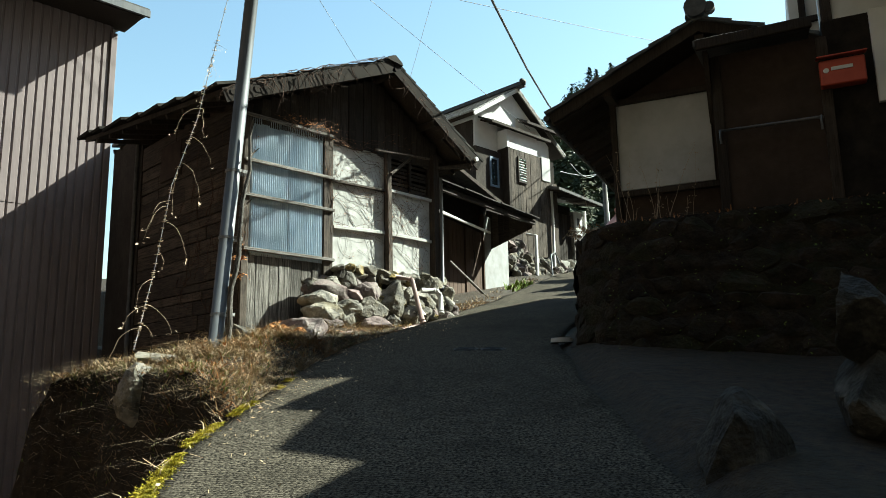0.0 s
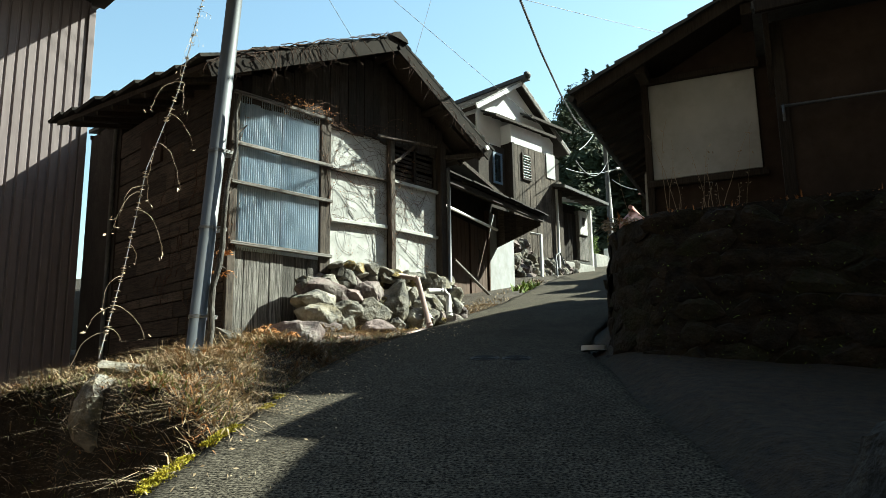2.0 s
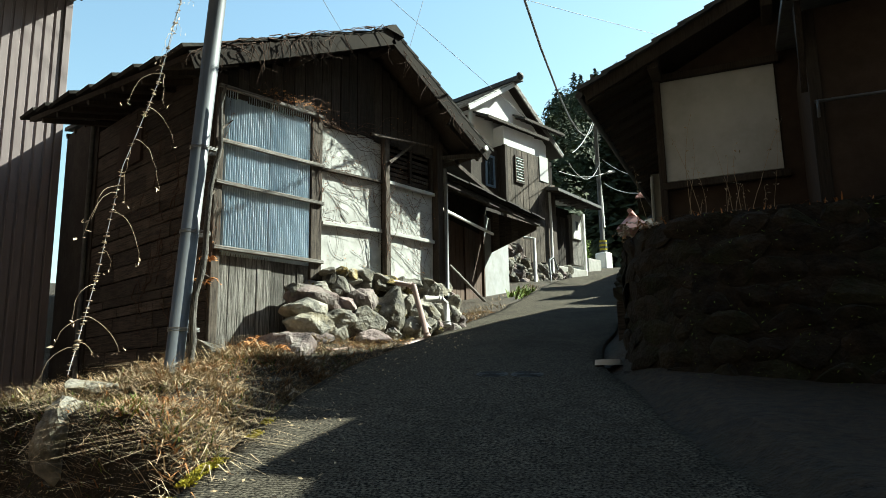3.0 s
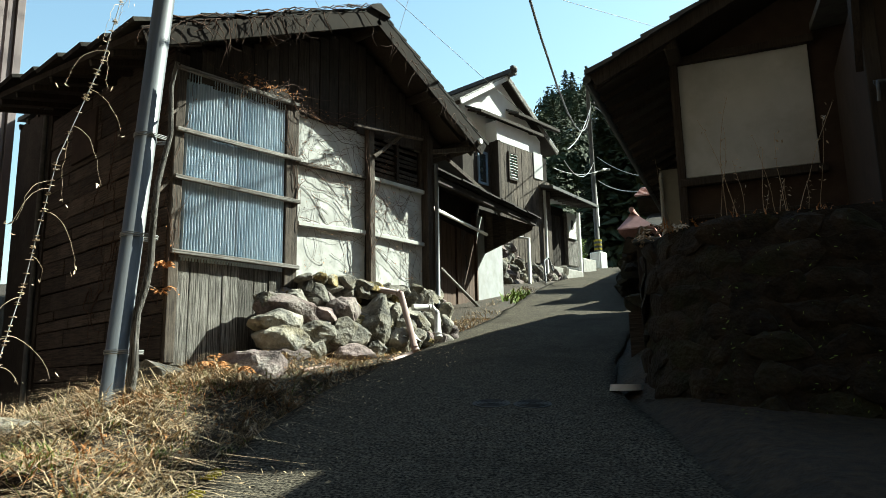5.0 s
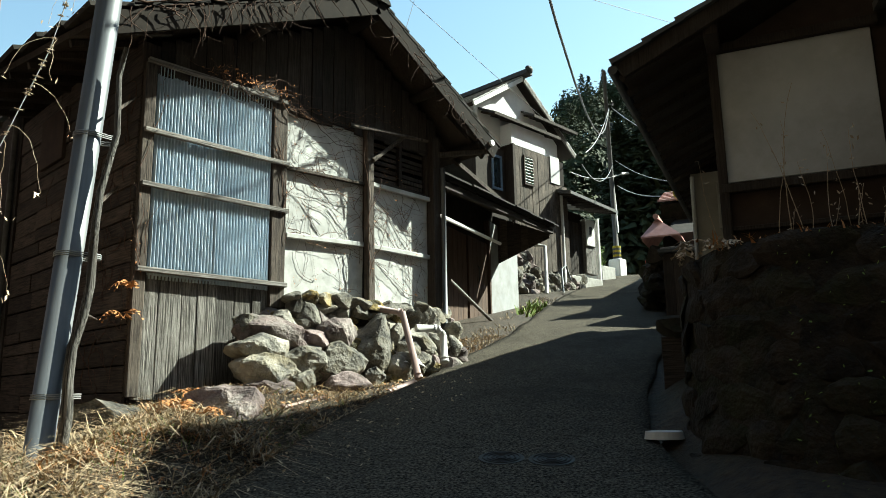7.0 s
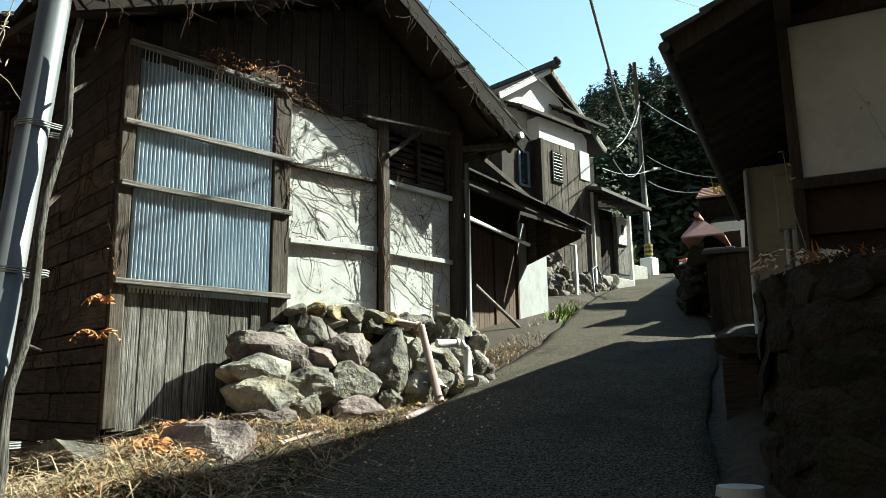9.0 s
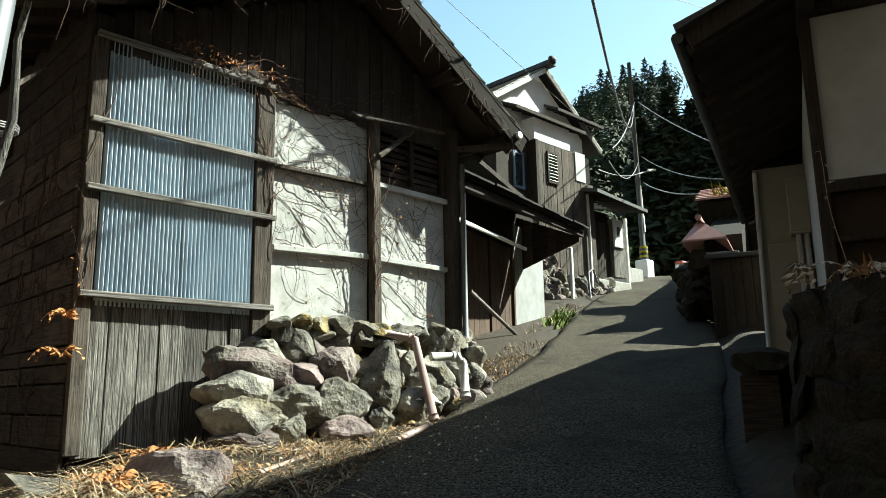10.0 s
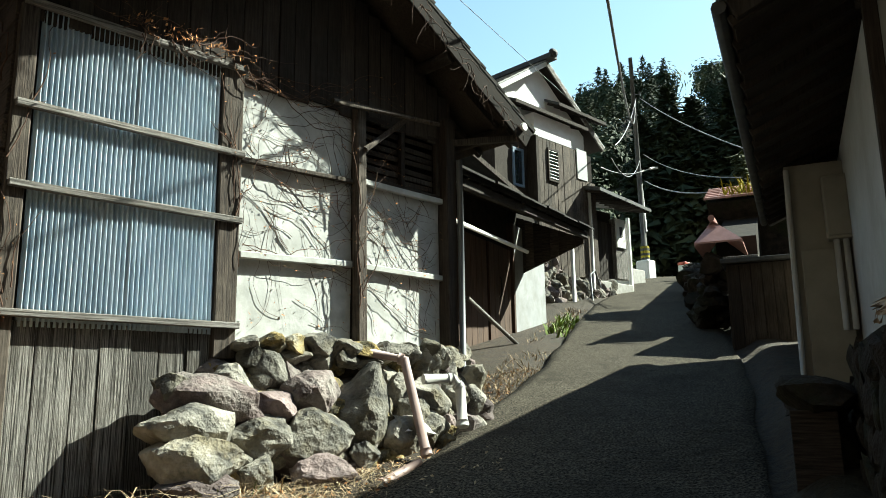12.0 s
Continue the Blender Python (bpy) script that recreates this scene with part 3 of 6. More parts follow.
    box(bm, (BX0 - .06, 11.3, 4.62), (BX0 - .02, 12.0, 5.2), bevel=.004)
    part("side_panel", bm, M_MUD, barn, "pale board over an old side opening")
    # roof slabs
    for name, xa, za, xb, zb in (("roof_left", EAVE_L, EAVE_LZ, RIDGE_X, RIDGE_Z), ("roof_right", RIDGE_X, RIDGE_Z, EAVE_R, EAVE_RZ)):
        bm = bmesh.new()
        quad_prism(bm, [(xa, 9.03, za - .1), (xb, 9.03, zb - .1), (xb, 9.03, zb - .03), (xa, 9.03, za - .03)], (0, 3.87, 0))
        if name == "roof_left":
            bm.verts.ensure_lookup_table()
            for v in bm.verts:
                if v.co.x < xa + .01:
                    v.co.x += FLARE_X * (v.co.y - 9.0)
                    v.co.z += FLARE_Z * (v.co.y - 9.0)
        part(name, bm, M_WOOD_DARK, barn, "dark boarded roof deck")
    # roofing: shingled courses of old bark boards and slates
    rng = random.Random(12)
    for xa, za, xb, zb in ((EAVE_L - .06, EAVE_LZ, RIDGE_X, RIDGE_Z), (EAVE_R + .06, EAVE_RZ, RIDGE_X, RIDGE_Z)):
        d = Vector((xb - xa, 0, zb - za))
        n = 9
        nrm = Vector((-d.z, 0, d.x)).normalized()
        if nrm.z < 0:
            nrm = -nrm
        for i in range(n):
            y = 8.98
            while y < 12.75:
                w = rng.uniform(0.35, 0.8)
                if xa < RIDGE_X:
                    ex, ez = left_eave(y + w / 2)
                    d = Vector((RIDGE_X - ex + .06, 0, RIDGE_Z - ez))
                    base = Vector((ex - .06, y, ez))
                else:
                    base = Vector((xa, y, za))
                p = base + d * (i / n) + nrm * (0.0 + rng.uniform(0, .012)) - d.normalized() * rng.uniform(0, .05)
                q = base + d * min(1.0, (i + 1.25) / n)
                bm = bmesh.new()
                a = [p - nrm * .03, p + nrm * .012, q + nrm * -.015, q - nrm * .045]
                quad_prism(bm, a, (0, w - .01, 0))
                part("roof_shingle", bm, M_ROOF_OLD, barn)
                y += w
    bm = bmesh.new()
    quad_prism(bm, [(RIDGE_X - .16, 8.95, RIDGE_Z - .06), (RIDGE_X + .16, 8.95, RIDGE_Z - .09), (RIDGE_X + .14, 8.95, RIDGE_Z - .04), (RIDGE_X, 8.95, RIDGE_Z + .05), (RIDGE_X - .14, 8.95, RIDGE_Z - .01)], (0, 3.8, 0))
    part("ridge_cap", bm, M_ROOF_OLD, barn)
    for p, q in (((EAVE_L, EAVE_LZ), (RIDGE_X, RIDGE_Z)), ((RIDGE_X, RIDGE_Z), (EAVE_R, EAVE_RZ))):
        bm = bmesh.new()
        beam(bm, (p[0], 9.0, p[1] - .13), (q[0], 9.0, q[1] - .13), 0.03, 0.2, bevel=.004)
        part("verge_board", bm, M_BLACK, barn)
    # purlins that reach out under the verge
    for x, z in ((7.1, 5.72), (8.43, 6.28), (9.4, 5.68), (10.2, 5.18)):
        bm = bmesh.new()
        tube(bm, [(x, 9.04, z), (x, 12.7, z)], 0.06, 9)
        part("purlin", bm, M_WOOD_DARK, barn)
    for i in range(9):
        bm = bmesh.new()
        y = 9.2 + i * .42
        beam(bm, (BX1 - .1, y, barn_roof_z(BX1 - .1) - .2), (EAVE_R - .02, y, EAVE_RZ - .14), 0.05, 0.06)
        part("rafter", bm, M_WOOD_DARK, barn)
        bm = bmesh.new()
        ex, ez = left_eave(y)
        beam(bm, (BX0 + .1, y, barn_roof_z(BX0 + .1) - .2 + (ez - EAVE_LZ) * .8), (ex + .03, y, ez - .13), 0.05, 0.06)
        part("rafter", bm, M_WOOD_DARK, barn)
    # hidden block added behind the barn to shade the steel siding
    bm = bmesh.new()
    quad_prism(bm, [(6.2, 12.8, 5.85), (7.0, 12.8, 6.1), (RIDGE_X, 12.8, RIDGE_Z - .1), (9.8, 12.8, barn_roof_z(9.8) - .1), (9.8, 12.8, .5), (6.2, 12.8, .5)], (0, 1.25, 0))
    part("rear_bay", bm, M_WOOD_DARK, barn)
    # eave pole with its pale sawn end
    bm = bmesh.new()
    tube(bm, [(10.31, 8.98, 5.21), (10.31, 12.7, 5.21)], 0.035, 10)
    part("eave_pole", bm, M_WOOD_POST, barn)
    bm = bmesh.new()
    tube(bm, [(10.31, 8.945, 5.21), (10.31, 8.98, 5.21)], 0.04, 10)
    part("sawn_end", bm, M_WHITE, barn, "pale sawn log end")
    bm = bmesh.new()
    beam(bm, (9.72, BY - .05, 5.02), (10.35, 9.0, 5.12), 0.05, 0.06, bevel=.005)
    part("bracket", bm, M_WOOD_POST, barn)


build_barn()


# ---- lean-to behind the barn ----
SH_A = Vector((14.9, 12.95, 0))
SH_M = Matrix.Translation(SH_A) @ Matrix.Rotation(radians(20), 4, "Z")     # local x along the wall, -y to the lane
shed = thing("lean_to_shed", SH_M @ Matrix.Translation((-2, 0, 3.0)), "lean-to shed with brown board doors under a wide dark roof", "shed")


def build_shed():
    M = SH_M
    bm = bmesh.new()
    box(bm, (-5.2, 0.08, 2.4), (1.75, 0.2, 6.0), M)
    box(bm, (1.6, 0.2, 2.6), (1.75, 3.0, 6.0), M)
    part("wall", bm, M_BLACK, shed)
    for i, (x0, x1) in enumerate(((-3.4, -2.3), (-2.27, -1.15), (-1.12, -0.02))):
        nb = 5
        for j in range(nb):
            bm = bmesh.new()
            a, b = x0 + (x1 - x0) * j / nb, x0 + (x1 - x0) * (j + 1) / nb - .008
            box(bm, (a, 0.02 + 0.03 * (i % 2), 3.12), (b, 0.06 + 0.03 * (i % 2), 5.1), M, bevel=.003)
            part("door_board", bm, M_DOOR, shed)
    bm = bmesh.new()
    tube(bm, [M @ Vector((-.75, -.02, 4.2)), M @ Vector((-.75, -.05, 4.25)), M @ Vector((-.75, -.05, 4.5)), M @ Vector((-.75, -.02, 4.55))], .012, 6)
    part("door_handle", bm, M_IRON, shed)
    bm = bmesh.new()
    box(bm, (-0.03, -0.02, 3.2), (1.75, 0.07, 5.6), M, bevel=.004)
    part("white_panel", bm, M_BOARD, shed, "white painted board panel")
    bm = bmesh.new()
    box(bm, (-0.1, -0.03, 3.1), (-0.02, 0.1, 5.6), M, bevel=.004)
    part("door_post", bm, M_DOOR, shed)
    # roof: slab, courses, rafters
    def pt(x, y):
        return M @ Vector((x, y, 5.44 + .072 * x + (y + 1.25) * 0.42))
    bm = bmesh.new()
    quad_prism(bm, [pt(-5.4, -1.25), pt(.5, -1.25), pt(.5, 2.6), pt(-5.4, 2.6)], (0, 0, -.05))
    part("roof_deck", bm, M_WOOD_DARK, shed)
    rng = random.Random(4)
    for i in range(9):
        x = -5.45
        while x < .5:
            w = rng.uniform(.5, .9)
            y0 = -1.34 + i * .42 - rng.uniform(0, .04)
            bm = bmesh.new()
            z = rng.uniform(.0, .02)
            a = [pt(x, y0) + UP * (.03 + z), pt(min(x + w, .56) - .01, y0) + UP * (.03 + z), pt(min(x + w, .56) - .01, y0 + .52) + UP * .005, pt(x, y0 + .52) + UP * .005]
            quad_prism(bm, a, (0, 0, -.028))
            part("roof_sheet", bm, M_ROOF_OLD, shed)
            x += w
    for i in range(16):
        bm = bmesh.new()
        x = -5.2 + i * .37
        beam(bm, pt(x, -1.2) - UP * .09, pt(x, .1) - UP * .09, .05, .07)
        part("rafter", bm, M_WOOD_DARK, shed)
    bm = bmesh.new()
    beam(bm, pt(-5.4, -1.2) - UP * .15, pt(.5, -1.2) - UP * .15, .08, .1, bevel=.006)
    part("eave_beam", bm, M_WOOD_DARK, shed)
    bm = bmesh.new()
    tube(bm, [M @ Vector((-4.8, -1.0, 4.6)), M @ Vector((-1.6, -.8, 4.76))], .03, 8)
    part("white_pole", bm, M_WHITE, shed, "white pipe slung under the eave")
    for i in range(8):
        bm = bmesh.new()
        y = -1.16 + i * .155
        quad_prism(bm, [M @ Vector((.46, a, z)) for a, z in ((y, 5.22 - .06 * i), (y + .15, 5.16 - .06 * i), (y + .15, 5.37 + .065 * i), (y, 5.31 + .065 * i))], M.to_3x3() @ Vector((.04, 0, 0)))
        part("end_board", bm, M_WOOD_SIDE, shed)


build_shed()

upper = thing("upper_shed", pose(14.5, 15.0, 3.2), "dark wooden outbuilding with a pale-edged verge board", "shed")


def build_upper():
    bm = bmesh.new()
    quad_prism(bm, [(10.6, 13.9, 3.0), (16.3, 13.9, 3.0), (16.3, 13.9, 6.1), (14.0, 13.9, 7.05), (12.2, 13.9, 7.7), (10.6, 13.9, 7.0)], (0, 3.0, 0))
    part("body", bm, M_BLACK, upper)
    bm = bmesh.new()
    quad_prism(bm, [(12.2, 13.55, 8.0), (16.75, 13.55, 6.16), (16.75, 13.55, 6.06), (12.2, 13.55, 7.88)], (0, 3.5, 0))
    part("roof_slope", bm, M_TILE_DARK, upper)
    bm = bmesh.new()
    quad_prism(bm, [(12.2, 13.55, 8.0), (10.2, 13.55, 7.1), (10.2, 13.55, 7.0), (12.2, 13.55, 7.88)], (0, 3.5, 0))
    part("roof_slope", bm, M_TILE_DARK, upper)
    bm = bmesh.new()
    beam(bm, (12.2, 13.5, 7.9), (16.7, 13.5, 6.08), .04, .1, bevel=.005)
    part("verge_board", bm, M_WOOD_POST, upper, "grey weathered verge board")


build_upper()


# ---- the white house up the lane ----
house = thing("farmhouse", pose(21, 17.5, 5.0), "two-storey white plastered farmhouse with dark timber and grey roof tiles", "house")


def build_house():
    gx, gz, gy = 21.1, 11.95, 16.75          # ridge x, height, gable face
    lx, lz, rx, rz = 18.7, 10.45, 23.85, 9.95
    back = 24.0
    bm = bmesh.new()
    quad_prism(bm, [(19.0, gy + .15, 4.4), (23.2, gy + .15, 4.6), (23.2, gy + .15, 10.22), (gx, gy + .15, 11.76), (19.0, gy + .15, 10.48)], (0, back - gy - .3, 0))
    part("wall", bm, M_PLASTER_CLEAN, house, "white plaster wall")
    # boarded side towards the barn
    for i in range(14):
        bm = bmesh.new()
        box(bm, (18.95, gy + .2 + i * .3, 4.5), (18.99, gy + .49 + i * .3, 10.3), bevel=.003)
        part("side_board", bm, M_WOOD_DARK, house)
    for (xa, za), (xb, zb), mat_ in (((lx, lz), (gx, gz), M_TILE_GREY), ((rx, rz), (gx, gz), M_TILE_GREY)):
        d = Vector((xb - xa, 0, zb - za))
        nrm = Vector((-d.z, 0, d.x)).normalized()
        nrm = nrm if nrm.z > 0 else -nrm
        bm = bmesh.new()
        a = Vector((xa, gy - .1, za))
        quad_prism(bm, [a - nrm * .12, a + d - nrm * .12, a + d, a], (0, back - gy + 1, 0))
        part("roof_deck", bm, M_WOOD_DARK, house)
        for i in range(9):
            for j in range(13):
                y = gy - .15 + j * .62
                p, q = Vector((xa, y, za)) + d * (i / 9) - d * .01, Vector((xa, y, za)) + d * min(1, (i + 1.15) / 9)
                bm = bmesh.new()
                quad_prism(bm, [p + nrm * .01, p + nrm * .06, q + nrm * .035, q + nrm * .005], (0, .6, 0))
                part("roof_tile", bm, mat_, house)
    bm = bmesh.new()
    quad_prism(bm, [(gx - .16, gy - .4, gz), (gx + .16, gy - .4, gz), (gx + .13, gy - .4, gz + .16), (gx, gy - .4, gz + .22), (gx - .13, gy - .4, gz + .16)], (0, back - gy + 1.1, 0))
    part("ridge_tiles", bm, M_TILE_DARK, house)
    bm = bmesh.new()
    rock_mesh(bm, (gx, gy - .4, gz + .16), (.12, .07, .09), 3, cuts=3, sub=2)
    part("ridge_ornament", bm, M_TILE_DARK, house)
    for (xa, za), m_ in (((lx, lz), M_WHITE), ((rx, rz), M_WOOD_GREY)):
        bm = bmesh.new()
        beam(bm, (xa, gy - .13, za - .08), (gx, gy - .13, gz - .08), .05, .13, bevel=.005)
        part("verge_board", bm, m_, house)
    # lower bay of grey boards
    x0, x1, y0, zb, zt = 20.2, 22.4, 16.45, 5.6, 9.45
    bm = bmesh.new()
    box(bm, (x0 + .03, y0 + .03, 4.6), (x1 + .5, gy + .2, zt - .02))
    part("bay_core", bm, M_BLACK, house)
    rng = random.Random(7)
    x = x0
    while x < x1 + .5:
        w = rng.uniform(.14, .2)
        top = zt if x < 22.1 else 8.6
        bm = bmesh.new()
        box(bm, (x, y0 - rng.uniform(0, .012), 5.55 + (x - x0) * .1), (x + w - .008, y0 + .03, top), bevel=.003)
        part("bay_board", bm, M_WOOD_BAY, house)
        x += w
    for i in range(4):
        bm = bmesh.new()
        box(bm, (x0 - .02, y0 + .02 + i * .17, 7.2), (x0 + .02, y0 + .18 + i * .17, zt), bevel=.003)
        part("bay_board", bm, M_WOOD_DARK, house)
    bm = bmesh.new()
    beam(bm, (x0, y0 - .02, 5.6), (x0, y0 - .02, zt), .12, .12, bevel=.006)
    part("corner_post", bm, M_WOOD_DARK, house)
    # glazed panel left of the bay
    bm = bmesh.new()
    box(bm, (18.85, gy - .02, 7.2), (20.2, gy + .12, 9.3))
    part("dark_recess", bm, M_WOOD_DARK, house)
    win = part("window", _frame_bm((19.52, gy - .08, 7.98), (19.98, gy - .04, 9.05), .07), M_BLUE_FRAME, house, "narrow window with blue-grey frame")
    bm = bmesh.new()
    box(bm, (19.58, gy - .055, 8.05), (19.92, gy - .045, 8.99))
    part("pane", bm, M_GLASS, win)
    lou = part("louvre_window", _frame_bm((20.72, y0 - .05, 8.28), (21.2, y0, 9.22), .05), M_WOOD_DARK, house, "louvred window shutter")
    for i in range(9):
        bm = bmesh.new()
        z = 8.36 + i * .095
        beam(bm, (20.76, y0 - .03, z), (21.16, y0 - .03, z), .05, .012, roll=.5)
        part("slat", bm, M_LOUVRE, lou)
    # white band above the bay, canopies
    bm = bmesh.new()
    box(bm, (x0 - .02, y0 - .01, zt + .01), (21.88, gy + .14, 10.12), bevel=.004)
    part("white_band", bm, M_PLASTER_CLEAN, house, "white plaster band above the boarded bay")
    for (xa, xb, ya, z0, z1, zd) in ((19.2, 22.5, 16.27, 10.12, 10.35, .1), (21.3, 23.7, 16.4, 10.62, 10.7, .05)):
        bm = bmesh.new()
        quad_prism(bm, [(xa, ya, z0), (xb, ya, z0 - .02), (xb, gy + .15, z0 + zd + .2), (xa, gy + .15, z0 + zd + .2)], (0, 0, .07))
        part("canopy_roof", bm, M_TILE_DARK, house, "small tiled canopy")
        for i in range(8):
            bm = bmesh.new()
            x = xa + .1 + i * (xb - xa - .2) / 7
            beam(bm, (x, ya + .05, z0 - .03), (x, gy + .1, z0 + zd + .12), .05, .06)
            part("canopy_rafter", bm, M_WOOD_DARK, house)
        bm = bmesh.new()
        beam(bm, (xa, ya, z0 + .02), (xb, ya, z0), .05, .1, bevel=.004)
        part("canopy_fascia", bm, M_WOOD_DARK, house)
    # right part: white wall and gate roof
    bm = bmesh.new()
    box(bm, (22.1, y0 - .03, 8.6), (22.6, y0 + .05, 9.5), bevel=.004)
    part("white_wall", bm, M_PANEL, house)
    bm = bmesh.new()
    tube(bm, [(22.55, y0 - .08, 5.4), (22.55, y0 - .08, 8.5)], .05, 8)
    part("downpipe", bm, M_PVC, house)
    bm = bmesh.new()
    tube(bm, [(20.9, 15.9, 4.9), (20.9, 15.9, 6.3), (20.9, 16.3, 6.4)], .055, 8)
    part("downpipe", bm, M_PVC, house)


def _frame_bm(a, b, w):
    bm = bmesh.new()
    (x0, y0, z0), (x1, y1, z1) = a, b
    box(bm, (x0, y0, z0), (x0 + w, y1, z1))
    box(bm, (x1 - w, y0, z0), (x1, y1, z1))
    box(bm, (x0 + w, y0, z0), (x1 - w, y1, z0 + w))
    box(bm, (x0 + w, y0, z1 - w), (x1 - w, y1, z1))
    return bm


build_house()

gate = thing("gatehouse", pose(23.8, 17.0, 5.6), "small roofed board gate beside the farmhouse", "gatehouse")


def build_gate():
    bm = bmesh.new()
    box(bm, (22.7, 16.75, 5.4), (24.2, 16.9, 7.95))
    part("back_wall", bm, M_BLACK, gate)
    for i in range(9):
        bm = bmesh.new()
        box(bm, (22.75 + i * .165, 16.68, 5.75), (22.75 + i * .165 + .155, 16.74, 7.6), bevel=.004)
        part("gate_board", bm, M_WOOD_DARK, gate)
    bm = bmesh.new()
    box(bm, (24.1, 16.55, 5.9), (24.75, 16.75, 7.75), bevel=.01)
    part("grey_wall", bm, M_WOOD_GREY, gate)
    bm = bmesh.new()
    box(bm, (24.12, 16.5, 6.85), (24.6, 16.56, 7.75), bevel=.006)
    part("white_board", bm, M_WHITE, gate, "white notice board")
    bm = bmesh.new()
    box(bm, (24.28, 16.48, 7.2), (24.42, 16.5, 7.5))
    part("dark_plate", bm, M_TILE_DARK, gate)
    bm = bmesh.new()
    quad_prism(bm, [(22.4, 15.9, 8.2), (25.2, 15.9, 8.0), (25.2, 18.0, 8.55), (22.4, 18.0, 8.75)], (0, 0, .1))
    part("roof", bm, M_TILE_DARK, gate)
    for i in range(11):
        bm = bmesh.new()
        beam(bm, (22.5 + i * .26, 15.93, 8.17 - i * .018), (22.5 + i * .26, 17.0, 8.42 - i * .018), .05, .06)
        part("rafter", bm, M_WOOD_DARK, gate)
    bm = bmesh.new()
    box(bm, (22.6, 16.5, 5.2), (24.9, 16.72, 5.75), bevel=.02)
    part("concrete_sill", bm, M_CONCRETE, gate)
    bm = bmesh.new()
    beam(bm, (24.95, 16.6, 5.5), (24.95, 16.6, 7.9), .1, .1, bevel=.01)
    part("gate_post", bm, M_WHITE, gate)


build_gate()


# ---- the house beside the lane, above the retaining wall ----
RH = Matrix.Translation((9.65, 5.75, 0)) @ Matrix.Rotation(radians(20), 4, "Z")      # local x away, -y along the front
cottage = thing("lane_cottage", RH @ Matrix.Translation((2, -2, 3.0)), "dark old cottage with a white panel and tiled roof", "house")


def build_cottage():
    M = RH
    ry, rz, ez, ey = -1.22, 5.86, 4.93, 0.80
    def P(x, y, z):
        return M @ Vector((x, y, z))
    # body
    bm = bmesh.new()
    quad_prism(bm, [P(.04, 0, 2.9), P(.04, -4.6, 2.9), P(.04, -4.6, 5.0), P(.04, -1.22, 5.7), P(.04, 0, 5.1)], M.to_3x3() @ Vector((6.0, 0, 0)))
    part("wall", bm, M_MUD, cottage, "brown mud-plastered wall")
    bm = bmesh.new()
    box(bm, (0, -1.24, 3.86), (.035, 0.0, 5.07), M, bevel=.004)
    part("white_panel", bm, M_PANEL, cottage, "stained off-white wall panel")
    bm = bmesh.new()
    box(bm, (.3, .0, 3.0), (6.0, .03, 5.0), M)
    part("side_panel", bm, M_PANEL, cottage, "off-white side wall")
    for (a, b) in (((-.06, -1.3, 3.76), (.02, .04, 3.84)), ((-.06, -1.3, 5.07), (.02, .04, 5.15)), ((-.05, -.02, 2.9), (.03, .06, 5.1)), ((-.03, -1.3, 3.42), (.03, .04, 3.46))):
        bm = bmesh.new()
        box(bm, a, b, M, bevel=.006)
        part("timber", bm, M_WOOD_DARK, cottage)
    # roof
    for y0, z0 in ((ey, ez), (-4.9, 4.4)):
        d = Vector((0, ry - y0, rz - z0))
        nrm = Vector((0, -d.z, d.y)).normalized()
        nrm = nrm if nrm.z > 0 else -nrm
        bm = bmesh.new()
        a = Vector((-.5, y0, z0))
        quad_prism(bm, [M @ (a - nrm * .1), M @ (a + d - nrm * .1), M @ (a + d - nrm * .02), M @ (a - nrm * .02)], M.to_3x3() @ Vector((6.6, 0, 0)))
        part("roof_deck", bm, M_WOOD_DARK, cottage)
        n = 7 if y0 > 0 else 10
        for i in range(n):
            for j in range(22):
                x = -.58 + j * .3
                p, q = Vector((x, y0, z0)) + d * (i / n) - d.normalized() * .03, Vector((x, y0, z0)) + d * min(1, (i + 1.12) / n)
                bm = bmesh.new()
                quad_prism(bm, [M @ (p - nrm * .005), M @ (p + nrm * .045), M @ (q + nrm * .01), M @ (q - nrm * .02)], M.to_3x3() @ Vector((.292, 0, 0)))
                part("roof_tile", bm, M_TILE_DARK, cottage)
        bm = bmesh.new()
        beam(bm, M @ (a - nrm * .08), M @ (a + d - nrm * .08), .05, .15, bevel=.006)
        part("verge_board", bm, M_WOOD_DARK, cottage)
    for i in range(18):
        bm = bmesh.new()
        x = -.4 + i * .36
        beam(bm, P(x, 0, ez + .8 * .46 - .14), P(x, ey - .02, ez - .11), .055, .07)
        part("rafter", bm, M_WOOD_DARK, cottage)
    for x, y, z in ((-.45, 0, 5.14), (-.45, -1.22, 5.62)):
        bm = bmesh.new()
        beam(bm, P(x, y, z), P(.3, y, z), .12, .14, bevel=.01)
        part("purlin", bm, M_WOOD_DARK, cottage)
    bm = bmesh.new()
    quad_prism(bm, [P(-.62, ry - .14, rz), P(-.62, ry + .14, rz), P(-.62, ry + .1, rz + .14), P(-.62, ry, rz + .18), P(-.62, ry - .1, rz + .14)], M.to_3x3() @ Vector((6.7, 0, 0)))
    part("ridge_tiles", bm, M_TILE_DARK, cottage)
    bm = bmesh.new()
    tube(bm, [P(-.7, ry, rz + .1), P(-.56, ry, rz + .1)], .14, 14)
    tube(bm, [P(-.69, ry - .16, rz + .06), P(-.58, ry - .16, rz + .06)], .07, 10)
    part("ridge_end_tile", bm, M_TILE_DARK, cottage, "round ornamental ridge end tile")
    # eave gutter
    bm = bmesh.new()
    tube(bm, [P(-.52, ey + .03, ez - .05), P(6.0, ey + .03, ez - .05)], .045, 8)
